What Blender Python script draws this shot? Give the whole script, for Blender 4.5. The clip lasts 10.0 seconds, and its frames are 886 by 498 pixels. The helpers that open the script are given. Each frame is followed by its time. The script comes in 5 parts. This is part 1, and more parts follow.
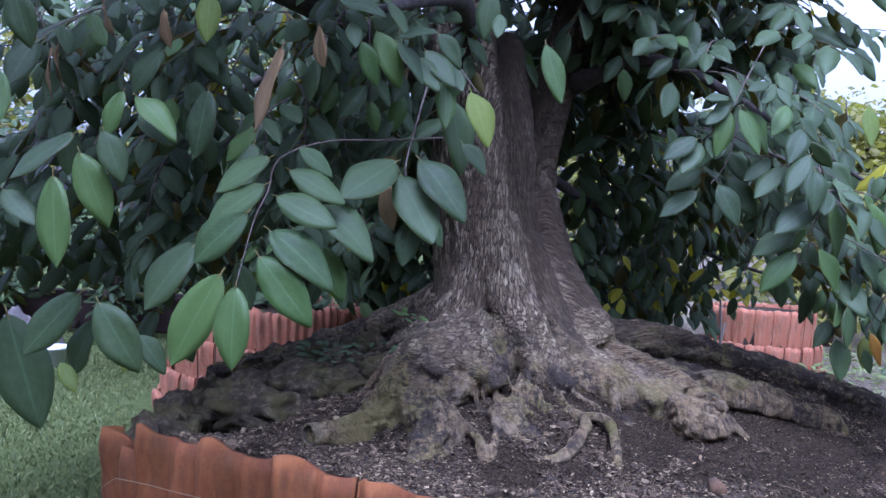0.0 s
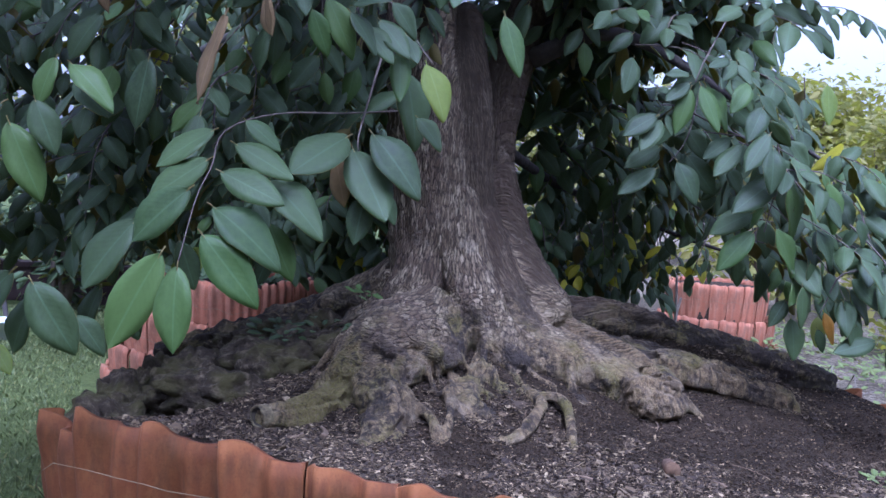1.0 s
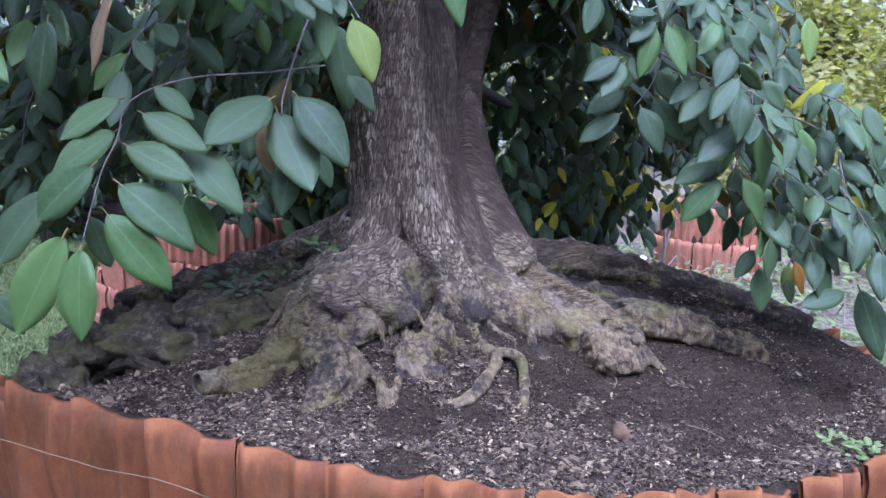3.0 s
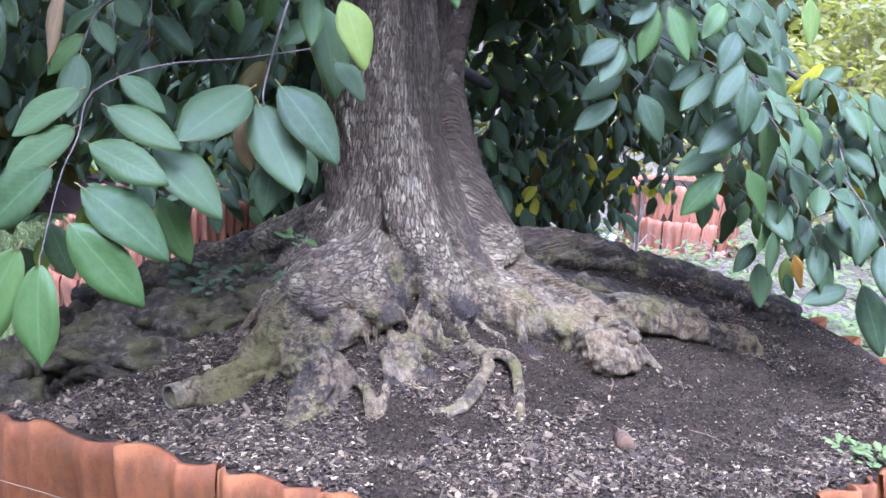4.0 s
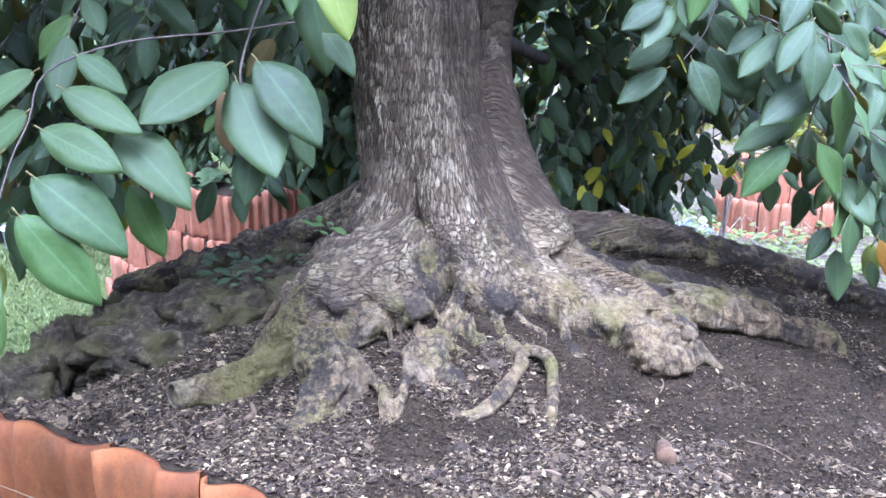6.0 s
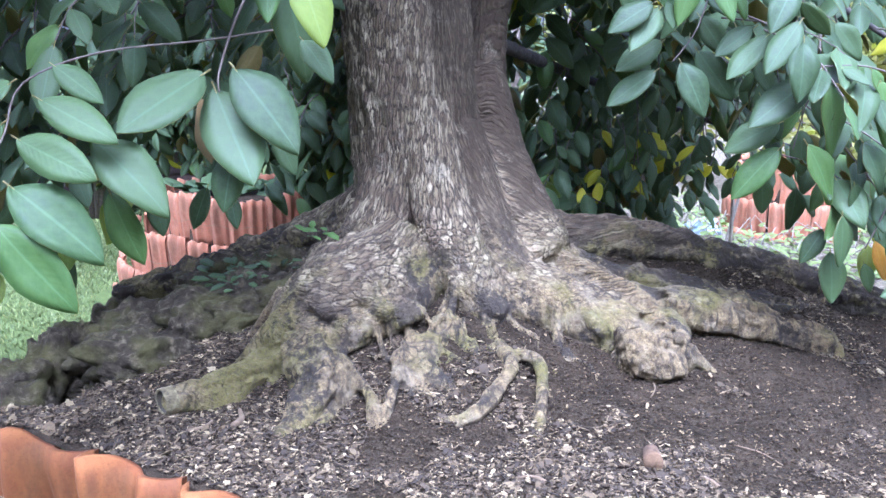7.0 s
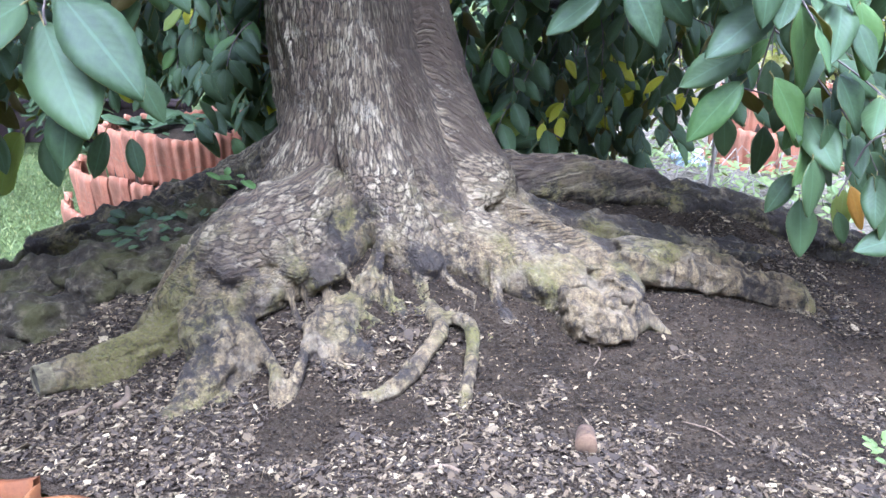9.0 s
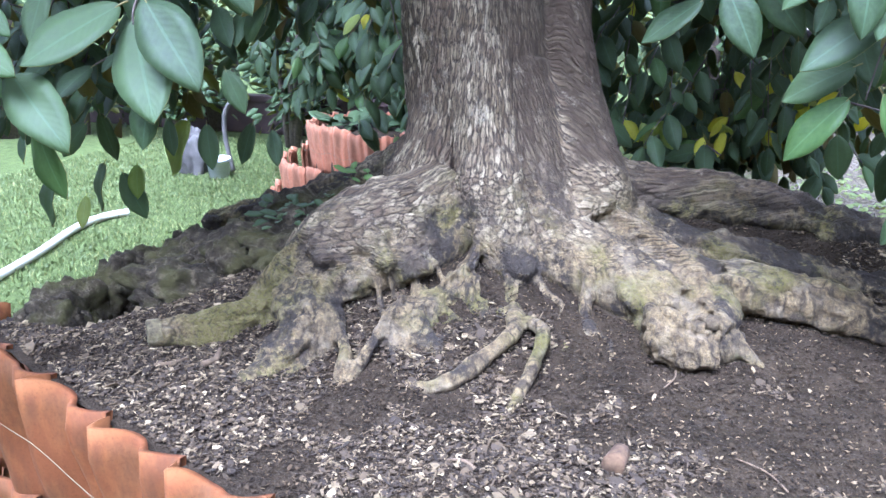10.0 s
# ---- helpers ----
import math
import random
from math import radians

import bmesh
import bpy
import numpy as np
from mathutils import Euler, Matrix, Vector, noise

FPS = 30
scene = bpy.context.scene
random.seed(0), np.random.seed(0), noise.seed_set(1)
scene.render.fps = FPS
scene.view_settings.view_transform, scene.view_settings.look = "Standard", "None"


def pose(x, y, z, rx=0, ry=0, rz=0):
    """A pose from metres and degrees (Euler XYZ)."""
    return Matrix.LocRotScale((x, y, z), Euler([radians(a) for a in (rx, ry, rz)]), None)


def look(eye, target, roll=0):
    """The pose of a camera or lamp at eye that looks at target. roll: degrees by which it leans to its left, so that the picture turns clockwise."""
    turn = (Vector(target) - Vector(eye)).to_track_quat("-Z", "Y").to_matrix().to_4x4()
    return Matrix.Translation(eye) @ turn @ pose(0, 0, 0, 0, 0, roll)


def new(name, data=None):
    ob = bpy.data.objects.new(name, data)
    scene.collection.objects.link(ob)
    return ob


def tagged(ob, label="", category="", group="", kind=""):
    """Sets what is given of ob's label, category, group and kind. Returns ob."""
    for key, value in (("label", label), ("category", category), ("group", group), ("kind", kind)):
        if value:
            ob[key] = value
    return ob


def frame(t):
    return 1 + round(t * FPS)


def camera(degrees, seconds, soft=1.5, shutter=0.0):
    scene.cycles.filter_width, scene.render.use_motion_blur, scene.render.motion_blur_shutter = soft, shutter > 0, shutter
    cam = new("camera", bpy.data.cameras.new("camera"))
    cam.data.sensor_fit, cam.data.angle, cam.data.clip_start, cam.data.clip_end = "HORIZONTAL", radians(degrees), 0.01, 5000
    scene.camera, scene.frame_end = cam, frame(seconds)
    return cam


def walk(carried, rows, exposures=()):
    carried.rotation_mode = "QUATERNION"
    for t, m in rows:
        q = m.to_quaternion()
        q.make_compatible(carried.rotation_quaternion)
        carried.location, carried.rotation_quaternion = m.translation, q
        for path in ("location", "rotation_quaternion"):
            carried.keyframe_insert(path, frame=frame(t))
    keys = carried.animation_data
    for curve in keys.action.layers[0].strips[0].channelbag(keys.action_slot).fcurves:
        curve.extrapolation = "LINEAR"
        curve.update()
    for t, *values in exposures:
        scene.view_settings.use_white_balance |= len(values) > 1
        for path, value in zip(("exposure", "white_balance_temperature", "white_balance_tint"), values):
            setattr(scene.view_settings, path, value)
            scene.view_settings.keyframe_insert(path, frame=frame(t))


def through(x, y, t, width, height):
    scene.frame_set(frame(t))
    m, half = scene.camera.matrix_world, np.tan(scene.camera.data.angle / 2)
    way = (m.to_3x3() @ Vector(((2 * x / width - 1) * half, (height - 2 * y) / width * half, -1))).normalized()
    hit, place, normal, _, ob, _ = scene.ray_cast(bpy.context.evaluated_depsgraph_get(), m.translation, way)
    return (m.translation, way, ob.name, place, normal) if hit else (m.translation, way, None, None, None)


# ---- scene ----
cam = camera(56.0, 10.0)
PATH = [
    (0, (0.101, 0.033, 1.4), (0.044, 2.03, 1.308), 2.6),
    (0.5, (0.092, 0.083, 1.412), (0.104, 2.077, 1.261), 2.8),
    (1, (0.115, 0.105, 1.418), (0.158, 2.098, 1.261), 3.2),
    (1.5, (0.198, 0.136, 1.467), (0.232, 2.127, 1.284), 3.2),
    (2, (0.277, 0.181, 1.516), (0.31, 2.162, 1.248), 2.9),
    (2.5, (0.317, 0.193, 1.561), (0.335, 2.17, 1.258), 2.3),
    (2.7, (0.324, 0.196, 1.561), (0.344, 2.168, 1.229), 2.4),
    (3.8, (0.226, 0.4, 1.605), (0.302, 2.351, 1.169), 3.1),
    (4, (0.212, 0.424, 1.608), (0.344, 2.371, 1.169), 2.9),
    (4.5, (0.208, 0.453, 1.61), (0.373, 2.394, 1.159), 2.9),
    (5, (0.315, 0.549, 1.617), (0.444, 2.489, 1.148), 2.6),
    (5.5, (0.457, 0.641, 1.596), (0.397, 2.579, 1.105), 1.4),
    (5.7, (0.453, 0.639, 1.584), (0.346, 2.575, 1.094), 1.1),
    (6.8, (0.431, 0.601, 1.577), (0.305, 2.542, 1.114), 0.3),
    (7, (0.524, 0.638, 1.588), (0.366, 2.573, 1.109), 0.1),
    (7.5, (0.676, 0.699, 1.584), (0.515, 2.636, 1.114), 0.1),
    (8, (0.675, 0.775, 1.597), (0.555, 2.703, 1.08), 1.0),
    (8.5, (0.659, 0.872, 1.582), (0.527, 2.771, 0.968), 0.1),
    (9, (0.704, 0.937, 1.58), (0.553, 2.824, 0.935), -0.5),
    (9.5, (0.909, 0.967, 1.557), (0.558, 2.838, 0.942), -0.5),
    (10, (1.124, 0.984, 1.57), (0.407, 2.745, 0.951), -0.8),
]
from mathutils import kdtree

walk(cam, [(t, look(eye, target, roll)) for t, eye, target, roll in PATH],
     exposures=[(0, 1.5, 4490, 33), (2.2, 1.5, 4490, 33), (2.7, 1.7, 4490, 32), (3.8, 2.5, 4540, 30), (5.7, 2.75, 4540, 26), (6.8, 2.85, 4540, 23), (10, 2.8, 4590, 20)])

# ---- light ----
SUN_ELEVATION, SUN_AZIMUTH = 60.0, 178.0  # azimuth from +y towards +x
world = bpy.data.worlds.new("sky")
scene.world = world
world.use_nodes = True
wn = world.node_tree
sky = wn.nodes.new("ShaderNodeTexSky")
sky.sky_type, sky.sun_disc = "NISHITA", False
sky.sun_elevation, sky.sun_rotation = radians(SUN_ELEVATION), radians(SUN_AZIMUTH)
sky.air_density, sky.dust_density = 1.0, 6.0
pale = wn.nodes.new("ShaderNodeHueSaturation")
pale.inputs["Saturation"].default_value = 0.07
wn.links.new(sky.outputs[0], pale.inputs["Color"])
wn.links.new(pale.outputs[0], wn.nodes["Background"].inputs[0])
wn.nodes["Background"].inputs[1].default_value = 0.15
sun_data = bpy.data.lights.new("sun", "SUN")
sun_data.energy, sun_data.angle, sun_data.color = 0.9, radians(25), (1.0, 0.95, 0.88)
sun = new("sun", sun_data)
e, a = radians(SUN_ELEVATION), radians(SUN_AZIMUTH)
SUN_WAY = Vector((math.sin(a) * math.cos(e), math.cos(a) * math.cos(e), math.sin(e)))
sun.matrix_world = look(SUN_WAY * 20, (0, 0, 0))


# ---- materials ----
class Mat:
    """A node material with short calls for the nodes in use."""

    def __init__(self, name):
        self.m = bpy.data.materials.new(name)
        self.m.use_nodes = True
        self.t = self.m.node_tree
        self.b = self.t.nodes["Principled BSDF"]

    def n(self, kind, **values):
        node = self.t.nodes.new("ShaderNode" + kind)
        for k, v in values.items():
            if k in node.inputs:
                self.put(node.inputs[k], v)
            else:
                setattr(node, k, v)
        return node

    def put(self, socket, v):
        if hasattr(v, "node"):
            self.t.links.new(v, socket)
        else:
            socket.default_value = v

    def coords(self, kind="Object", scale=(1, 1, 1)):
        c = self.n("TexCoord").outputs[kind]
        m = self.n("Mapping")
        self.put(m.inputs["Vector"], c)
        m.inputs["Scale"].default_value = scale
        return m.outputs[0]

    def noise(self, vec, scale, detail=4.0, rough=0.55):
        return self.n("TexNoise", Vector=vec, Scale=scale, Detail=detail, Roughness=rough).outputs[0]

    def ramp(self, fac, *stops):
        r = self.n("ValToRGB")
        self.put(r.inputs[0], fac)
        el = r.color_ramp.elements
        while len(el) < len(stops):
            el.new(0.5)
        for s, (pos, col) in zip(el, stops):
            s.position, s.color = pos, (*col, 1) if len(col) == 3 else col
        return r.outputs[0]

    def mix(self, fac, a, b, blend="MIX"):
        m = self.n("Mix", data_type="RGBA", blend_type=blend)
        for s, v in zip((m.inputs[0], m.inputs[6], m.inputs[7]), (fac, a, b)):
            self.put(s, (*v, 1) if isinstance(v, tuple) and len(v) == 3 else v)
        return m.outputs[2]

    def math(self, op, a, b=0.0):
        m = self.n("Math", operation=op)
        self.put(m.inputs[0], a)
        self.put(m.inputs[1], b)
        return m.outputs[0]

    def bump(self, height, strength, distance):
        o = self.n("Bump", Height=height, Strength=strength, Distance=distance).outputs[0]
        self.put(self.b.inputs["Normal"], o)

    def set(self, **values):
        for k, v in values.items():
            k = {"color": "Base Color", "rough": "Roughness", "metal": "Metallic", "coat": "Coat Weight", "spec": "Specular IOR Level"}.get(k, k)
            self.put(self.b.inputs[k], (*v, 1) if isinstance(v, tuple) and len(v) == 3 else v)
        return self.m


G = lambda v: (v, v, v)


def leaf_material(name, dark, light, rough, through, glow, vein):
    """A leaf: midrib and side veins by its own UV, its own tint, some light through the blade."""
    s = Mat(name)
    uv = s.n("TexCoord").outputs["UV"]
    xyz = s.n("SeparateXYZ", Vector=uv)
    own = s.math("FRACT", s.math("ADD", s.n("ObjectInfo").outputs["Random"], s.n("NewGeometry").outputs["Random Per Island"]))
    col = s.ramp(own, (0.0, dark), (0.6, light), (1.0, tuple(c * 0.8 for c in dark)))
    blotch = s.noise(s.coords("UV", (3, 5, 1)), 2.2, 4)
    col = s.mix(s.ramp(blotch, (0.35, G(0)), (0.75, G(0.45))), col, tuple(c * 1.5 for c in light))
    off = s.math("ABSOLUTE", s.math("SUBTRACT", xyz.outputs[0], 0.5))
    rib = s.ramp(off, (0.0, G(1)), (0.02, G(0.9)), (0.035, G(0)))
    side = s.math("SINE", s.math("MULTIPLY", s.math("SUBTRACT", xyz.outputs[1], s.math("MULTIPLY", off, 0.55)), 75.0))
    col = s.mix(s.math("MULTIPLY", rib, 0.38), col, vein)
    col = s.mix(s.ramp(side, (0.92, G(0)), (1.0, G(0.06))), col, vein)
    s.bump(s.math("ADD", s.math("MULTIPLY", side, 0.3), s.math("MULTIPLY", rib, -1.0)), 0.12, 0.003)
    s.set(spec=0.28, color=col, rough=s.ramp(blotch, (0.3, G(rough)), (0.8, G(rough + 0.15))))
    thin = s.n("BsdfTranslucent", Color=(*glow, 1))
    both = s.n("MixShader")
    s.put(both.inputs[0], through)
    s.put(both.inputs[1], s.b.outputs[0])
    s.put(both.inputs[2], thin.outputs[0])
    s.put(s.t.nodes["Material Output"].inputs[0], both.outputs[0])
    return s.m


LEAF_TOP = leaf_material("leaf_top", (0.024, 0.040, 0.015), (0.052, 0.079, 0.028), 0.5, 0.13, (0.28, 0.36, 0.03), (0.09, 0.15, 0.075))
LEAF_UNDER = leaf_material("leaf_underside", (0.12, 0.085, 0.03), (0.17, 0.14, 0.05), 0.6, 0.30, (0.45, 0.42, 0.03), (0.25, 0.2, 0.09))
LEAF_FRESH = leaf_material("leaf_fresh", (0.044, 0.082, 0.020), (0.076, 0.122, 0.030), 0.46, 0.22, (0.26, 0.42, 0.05), (0.13, 0.22, 0.09))
# yellow brightened to stand in for sun shining through from behind
LEAF_BACKLIT = leaf_material("leaf_yellow_backlit", (0.34, 0.36, 0.03), (0.48, 0.44, 0.035), 0.5, 0.5, (0.85, 0.8, 0.03), (0.45, 0.42, 0.15))
LEAF_MID = leaf_material("leaf_mid", (0.029, 0.054, 0.016), (0.060, 0.093, 0.029), 0.5, 0.16, (0.26, 0.38, 0.04), (0.11, 0.18, 0.08))
LEAF_LIME = leaf_material("leaf_lime", (0.10, 0.15, 0.03), (0.20, 0.23, 0.045), 0.5, 0.4, (0.6, 0.65, 0.05), (0.3, 0.36, 0.12))
LEAF_DRY = leaf_material("leaf_dry", (0.12, 0.075, 0.032), (0.19, 0.128, 0.052), 0.75, 0.15, (0.4, 0.2, 0.06), (0.34, 0.22, 0.12))
LEAF_SHRUB = leaf_material("leaf_shrub", (0.045, 0.065, 0.018), (0.20, 0.175, 0.045), 0.5, 0.3, (0.5, 0.52, 0.04), (0.16, 0.2, 0.07))
LEAF_WEED = leaf_material("leaf_weed", (0.075, 0.11, 0.032), (0.15, 0.18, 0.055), 0.55, 0.25, (0.38, 0.44, 0.09), (0.3, 0.42, 0.18))
LEAF_AMBER = leaf_material("leaf_amber", (0.55, 0.20, 0.03), (0.65, 0.36, 0.04), 0.45, 0.3, (0.85, 0.45, 0.03), (0.7, 0.5, 0.1))


def bark_material(name):
    """Flaking plates on the stem (attribute "stem" 1), worn skin with soil and moss on the roots (0).
    "skin" says how pale, how mossy and how dirty a root is, its third value also how much shade is painted on a stem;
    "flow" runs across and along the grain."""
    s = Mat(name)
    flow = s.n("Attribute", attribute_name="flow").outputs["Vector"]
    stem = s.n("Attribute", attribute_name="stem").outputs["Fac"]
    skin = s.n("SeparateXYZ", Vector=s.n("Attribute", attribute_name="skin").outputs["Vector"])
    obj = s.coords("Object")
    warp = s.n("TexNoise", Vector=obj, Scale=22.0, Detail=4.0).outputs["Color"]
    bend = s.n("VectorMath", operation="ADD")
    s.put(bend.inputs[0], flow)
    s.put(bend.inputs[1], s.mix(1.0, warp, G(0.8), "MULTIPLY"))
    bend = bend.outputs[0]
    strips = s.n("Mapping", Vector=bend)
    strips.inputs["Scale"].default_value = (1.3, 1.2, 1.0)
    strips = strips.outputs[0]
    plates = s.n("TexVoronoi", Vector=strips, Scale=1.0, feature="DISTANCE_TO_EDGE", Randomness=0.9).outputs["Distance"]
    cell = s.n("SeparateColor", Color=s.n("TexVoronoi", Vector=strips, Scale=1.0, Randomness=0.9).outputs["Color"]).outputs[0]
    grain = s.noise(bend, 2.6, 5, 0.7)
    speck = s.noise(obj, 140, 4, 0.65)
    mid = s.noise(obj, 46, 7, 0.72)
    big = s.noise(obj, 6.0, 5, 0.62)
    fine = s.n("Mapping", Vector=bend)
    fine.inputs["Scale"].default_value = (1.6, 1.9, 1.0)
    scales = s.n("TexVoronoi", Vector=fine.outputs[0], Scale=1.0, feature="DISTANCE_TO_EDGE", Randomness=1.0).outputs["Distance"]
    # stem: pale flakes over dark cracks
    one = s.ramp(cell, (0.0, (0.10, 0.070, 0.040)), (0.3, (0.185, 0.138, 0.080)), (0.65, (0.29, 0.228, 0.136)), (1.0, (0.42, 0.34, 0.215)))
    one = s.mix(s.ramp(grain, (0.38, G(0.85)), (0.54, G(0))), one, (0.045, 0.034, 0.024))
    one = s.mix(s.ramp(big, (0.36, G(0.75)), (0.50, G(0))), one, (0.105, 0.072, 0.044))
    crack = s.ramp(plates, (0.0, G(1)), (0.09, G(0.8)), (0.19, G(0)))
    one = s.mix(s.math("MULTIPLY", crack, s.ramp(grain, (0.42, G(1.0)), (0.62, G(0.3)))), one, (0.045, 0.033, 0.023))
    # shade on the rear and right stems, painted in as dark brown
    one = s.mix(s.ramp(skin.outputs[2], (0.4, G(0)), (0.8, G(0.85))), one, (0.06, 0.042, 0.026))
    # roots: mottled skin
    two = s.ramp(mid, (0.38, (0.035, 0.026, 0.016)), (0.48, (0.115, 0.087, 0.049)), (0.56, (0.165, 0.120, 0.058)), (0.67, (0.28, 0.214, 0.110)))
    pale = s.ramp(mid, (0.3, (0.10, 0.072, 0.040)), (0.5, (0.20, 0.143, 0.070)), (0.7, (0.30, 0.225, 0.118)))
    two = s.mix(skin.outputs[0], two, pale)
    along = s.n("Mapping", Vector=bend)
    along.inputs["Scale"].default_value = (0.9, 0.35, 1.0)
    streak = s.noise(along.outputs[0], 1.3, 5, 0.68)
    two = s.mix(s.ramp(streak, (0.40, G(0.5)), (0.50, G(0))), two, (0.035, 0.028, 0.021))
    two = s.mix(s.ramp(streak, (0.60, G(0)), (0.72, G(0.35))), two, (0.28, 0.222, 0.145))
    two = s.mix(s.ramp(speck, (0.38, G(0.45)), (0.5, G(0))), two, (0.05, 0.04, 0.03))
    old = s.ramp(scales, (0.0, G(0.9)), (0.08, G(0.55)), (0.19, G(0)))
    two = s.mix(s.math("MULTIPLY", old, s.ramp(s.noise(obj, 9, 4), (0.42, G(0)), (0.56, G(1)))), two, (0.04, 0.03, 0.022))
    two = s.mix(s.ramp(s.noise(obj, 12, 5, 0.65), (0.54, G(0)), (0.64, G(0.4))), two, (0.27, 0.215, 0.14))
    patch = s.math("ADD", s.noise(obj, 5.2, 5, 0.62), s.math("MULTIPLY", s.math("SUBTRACT", skin.outputs[1], 0.5), 0.22))
    moss = s.ramp(patch, (0.45, G(0)), (0.60, G(0.85)))
    two = s.mix(s.math("MULTIPLY", moss, s.ramp(speck, (0.36, G(0.25)), (0.58, G(1)))), two, (0.125, 0.110, 0.028))
    dirt = s.math("ADD", big, s.math("MULTIPLY", s.math("SUBTRACT", mid, 0.5), 0.45))
    soil = s.ramp(s.math("SUBTRACT", dirt, s.math("MULTIPLY", skin.outputs[2], 0.16)), (0.39, G(0.9)), (0.48, G(0)))
    two = s.mix(soil, two, (0.034, 0.027, 0.022))
    col = s.mix(stem, two, one)
    lich = s.math("MULTIPLY", s.ramp(s.noise(obj, 13.0, 6, 0.72), (0.58, G(0)), (0.65, G(0.75))), s.ramp(speck, (0.45, G(0.1)), (0.58, G(1))))
    col = s.mix(s.math("MULTIPLY", lich, s.math("ADD", 0.2, s.math("MULTIPLY", stem, 0.5))), col, (0.31, 0.265, 0.19))
    tall = s.math("ADD", s.math("MULTIPLY", s.ramp(plates, (0, G(0)), (0.22, G(1))), 0.45), s.math("ADD", s.math("MULTIPLY", cell, 0.6), s.math("MULTIPLY", grain, 0.9)))
    low = s.math("ADD", s.math("ADD", mid, s.math("MULTIPLY", s.ramp(scales, (0, G(0)), (0.2, G(1))), 0.28)), s.math("MULTIPLY", speck, 0.6))
    s.bump(s.mix(stem, low, tall), 1.0, 0.013)
    return s.set(color=col, rough=0.9, spec=0.2)


BARK = bark_material("bark")
m = Mat("branch_bark")
m.set(color=m.ramp(m.noise(m.coords(), 30, 5), (0.3, (0.02, 0.016, 0.013)), (0.7, (0.065, 0.052, 0.042))), rough=0.9)
m.bump(m.noise(m.coords(), 50, 5), 0.6, 0.01)
BRANCH = m.m

m = Mat("twig_bark")
m.set(color=m.ramp(m.noise(m.coords(), 40), (0.3, (0.06, 0.044, 0.034)), (0.7, (0.14, 0.105, 0.078))), rough=0.8)
TWIG = m.m

# cut wood darkened to carry the shade inside the stub's hollow
m = Mat("cut_wood_shaded")
m.set(color=m.ramp(m.noise(m.coords(), 30), (0.3, (0.012, 0.010, 0.006)), (0.7, (0.06, 0.048, 0.028))), rough=0.9)
CUT_SHADED = m.m

m = Mat("mossy_bark")
m.set(color=m.ramp(m.noise(m.coords(), 34, 6, 0.7), (0.35, (0.06, 0.046, 0.024)), (0.52, (0.16, 0.128, 0.062)), (0.68, (0.27, 0.222, 0.125))), rough=0.95)
m.bump(m.noise(m.coords(), 60, 5), 0.8, 0.008)
MOSS_BARK = m.m

m = Mat("soil")
v = m.coords()
n1, n2 = m.noise(v, 9, 6, 0.65), m.noise(v, 120, 3, 0.6)
c = m.ramp(n1, (0.3, (0.016, 0.0108, 0.0062)), (0.65, (0.045, 0.031, 0.0175)))
c = m.mix(m.ramp(n2, (0.55, G(0)), (0.72, G(0.6))), c, (0.09, 0.07, 0.052))
m.bump(m.math("ADD", n1, n2), 0.8, 0.02)
SOIL = m.set(color=c, rough=0.95, spec=0.15)

m = Mat("wood_chip")
own = m.n("NewGeometry").outputs["Random Per Island"]
c = m.ramp(own, (0.0, (0.024, 0.017, 0.011)), (0.38, (0.055, 0.039, 0.024)), (0.68, (0.09, 0.062, 0.032)), (0.9, (0.165, 0.122, 0.066)), (1.0, (0.34, 0.265, 0.15)))
c = m.mix(m.ramp(m.noise(m.coords(), 140), (0.4, G(0)), (0.7, G(0.5))), c, (0.05, 0.04, 0.033))
CHIP = m.set(color=c, rough=0.9, spec=0.2)

m = Mat("soil_crumb")
own = m.n("NewGeometry").outputs["Random Per Island"]
CRUMB = m.set(color=m.ramp(own, (0.0, (0.015, 0.0105, 0.0075)), (0.6, (0.034, 0.0235, 0.0135)), (0.90, (0.075, 0.051, 0.028)), (1.0, (0.24, 0.18, 0.10))), rough=0.95, spec=0.15)


def clay_material(name, base, pale, grime):
    s = Mat(name)
    v = s.coords()
    own = s.n("ObjectInfo").outputs["Random"]
    c = s.ramp(own, (0.0, base), (0.5, tuple(b * 1.2 for b in base)), (1.0, tuple(b * 0.85 for b in base)))
    big = s.noise(s.coords("Object", (7, 7, 2.5)), 1.6, 5, 0.6)
    c = s.mix(s.ramp(big, (0.48, G(0)), (0.7, G(0.65))), c, pale)
    drip = s.noise(s.coords("Object", (11, 11, 3.4)), 1.3, 4, 0.55)
    c = s.mix(s.ramp(drip, (0.50, G(0)), (0.72, G(grime))), c, (0.055, 0.030, 0.014))
    rub = s.n("SeparateXYZ", Vector=v).outputs[2]
    worn = s.math("ADD", rub, s.math("MULTIPLY", s.math("SUBTRACT", big, 0.5), 0.05))
    c = s.mix(s.ramp(worn, (0.0, G(0)), (0.022, G(0.55))), c, pale)
    fine = s.noise(v, 130, 3, 0.6)
    c = s.mix(s.ramp(fine, (0.5, G(0)), (0.75, G(0.35))), c, tuple(b * 0.5 for b in base))
    s.bump(s.math("ADD", s.math("MULTIPLY", big, 0.8), s.math("MULTIPLY", fine, 0.3)), 0.5, 0.006)
    return s.set(color=c, rough=0.82, spec=0.3)


CLAY = clay_material("terracotta", (0.122, 0.040, 0.0105), (0.25, 0.100, 0.027), 0.8)
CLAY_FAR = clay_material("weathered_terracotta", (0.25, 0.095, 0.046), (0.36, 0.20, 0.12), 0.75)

m = Mat("string")
m.set(color=(0.15, 0.112, 0.056), rough=0.8)
STRING = m.m

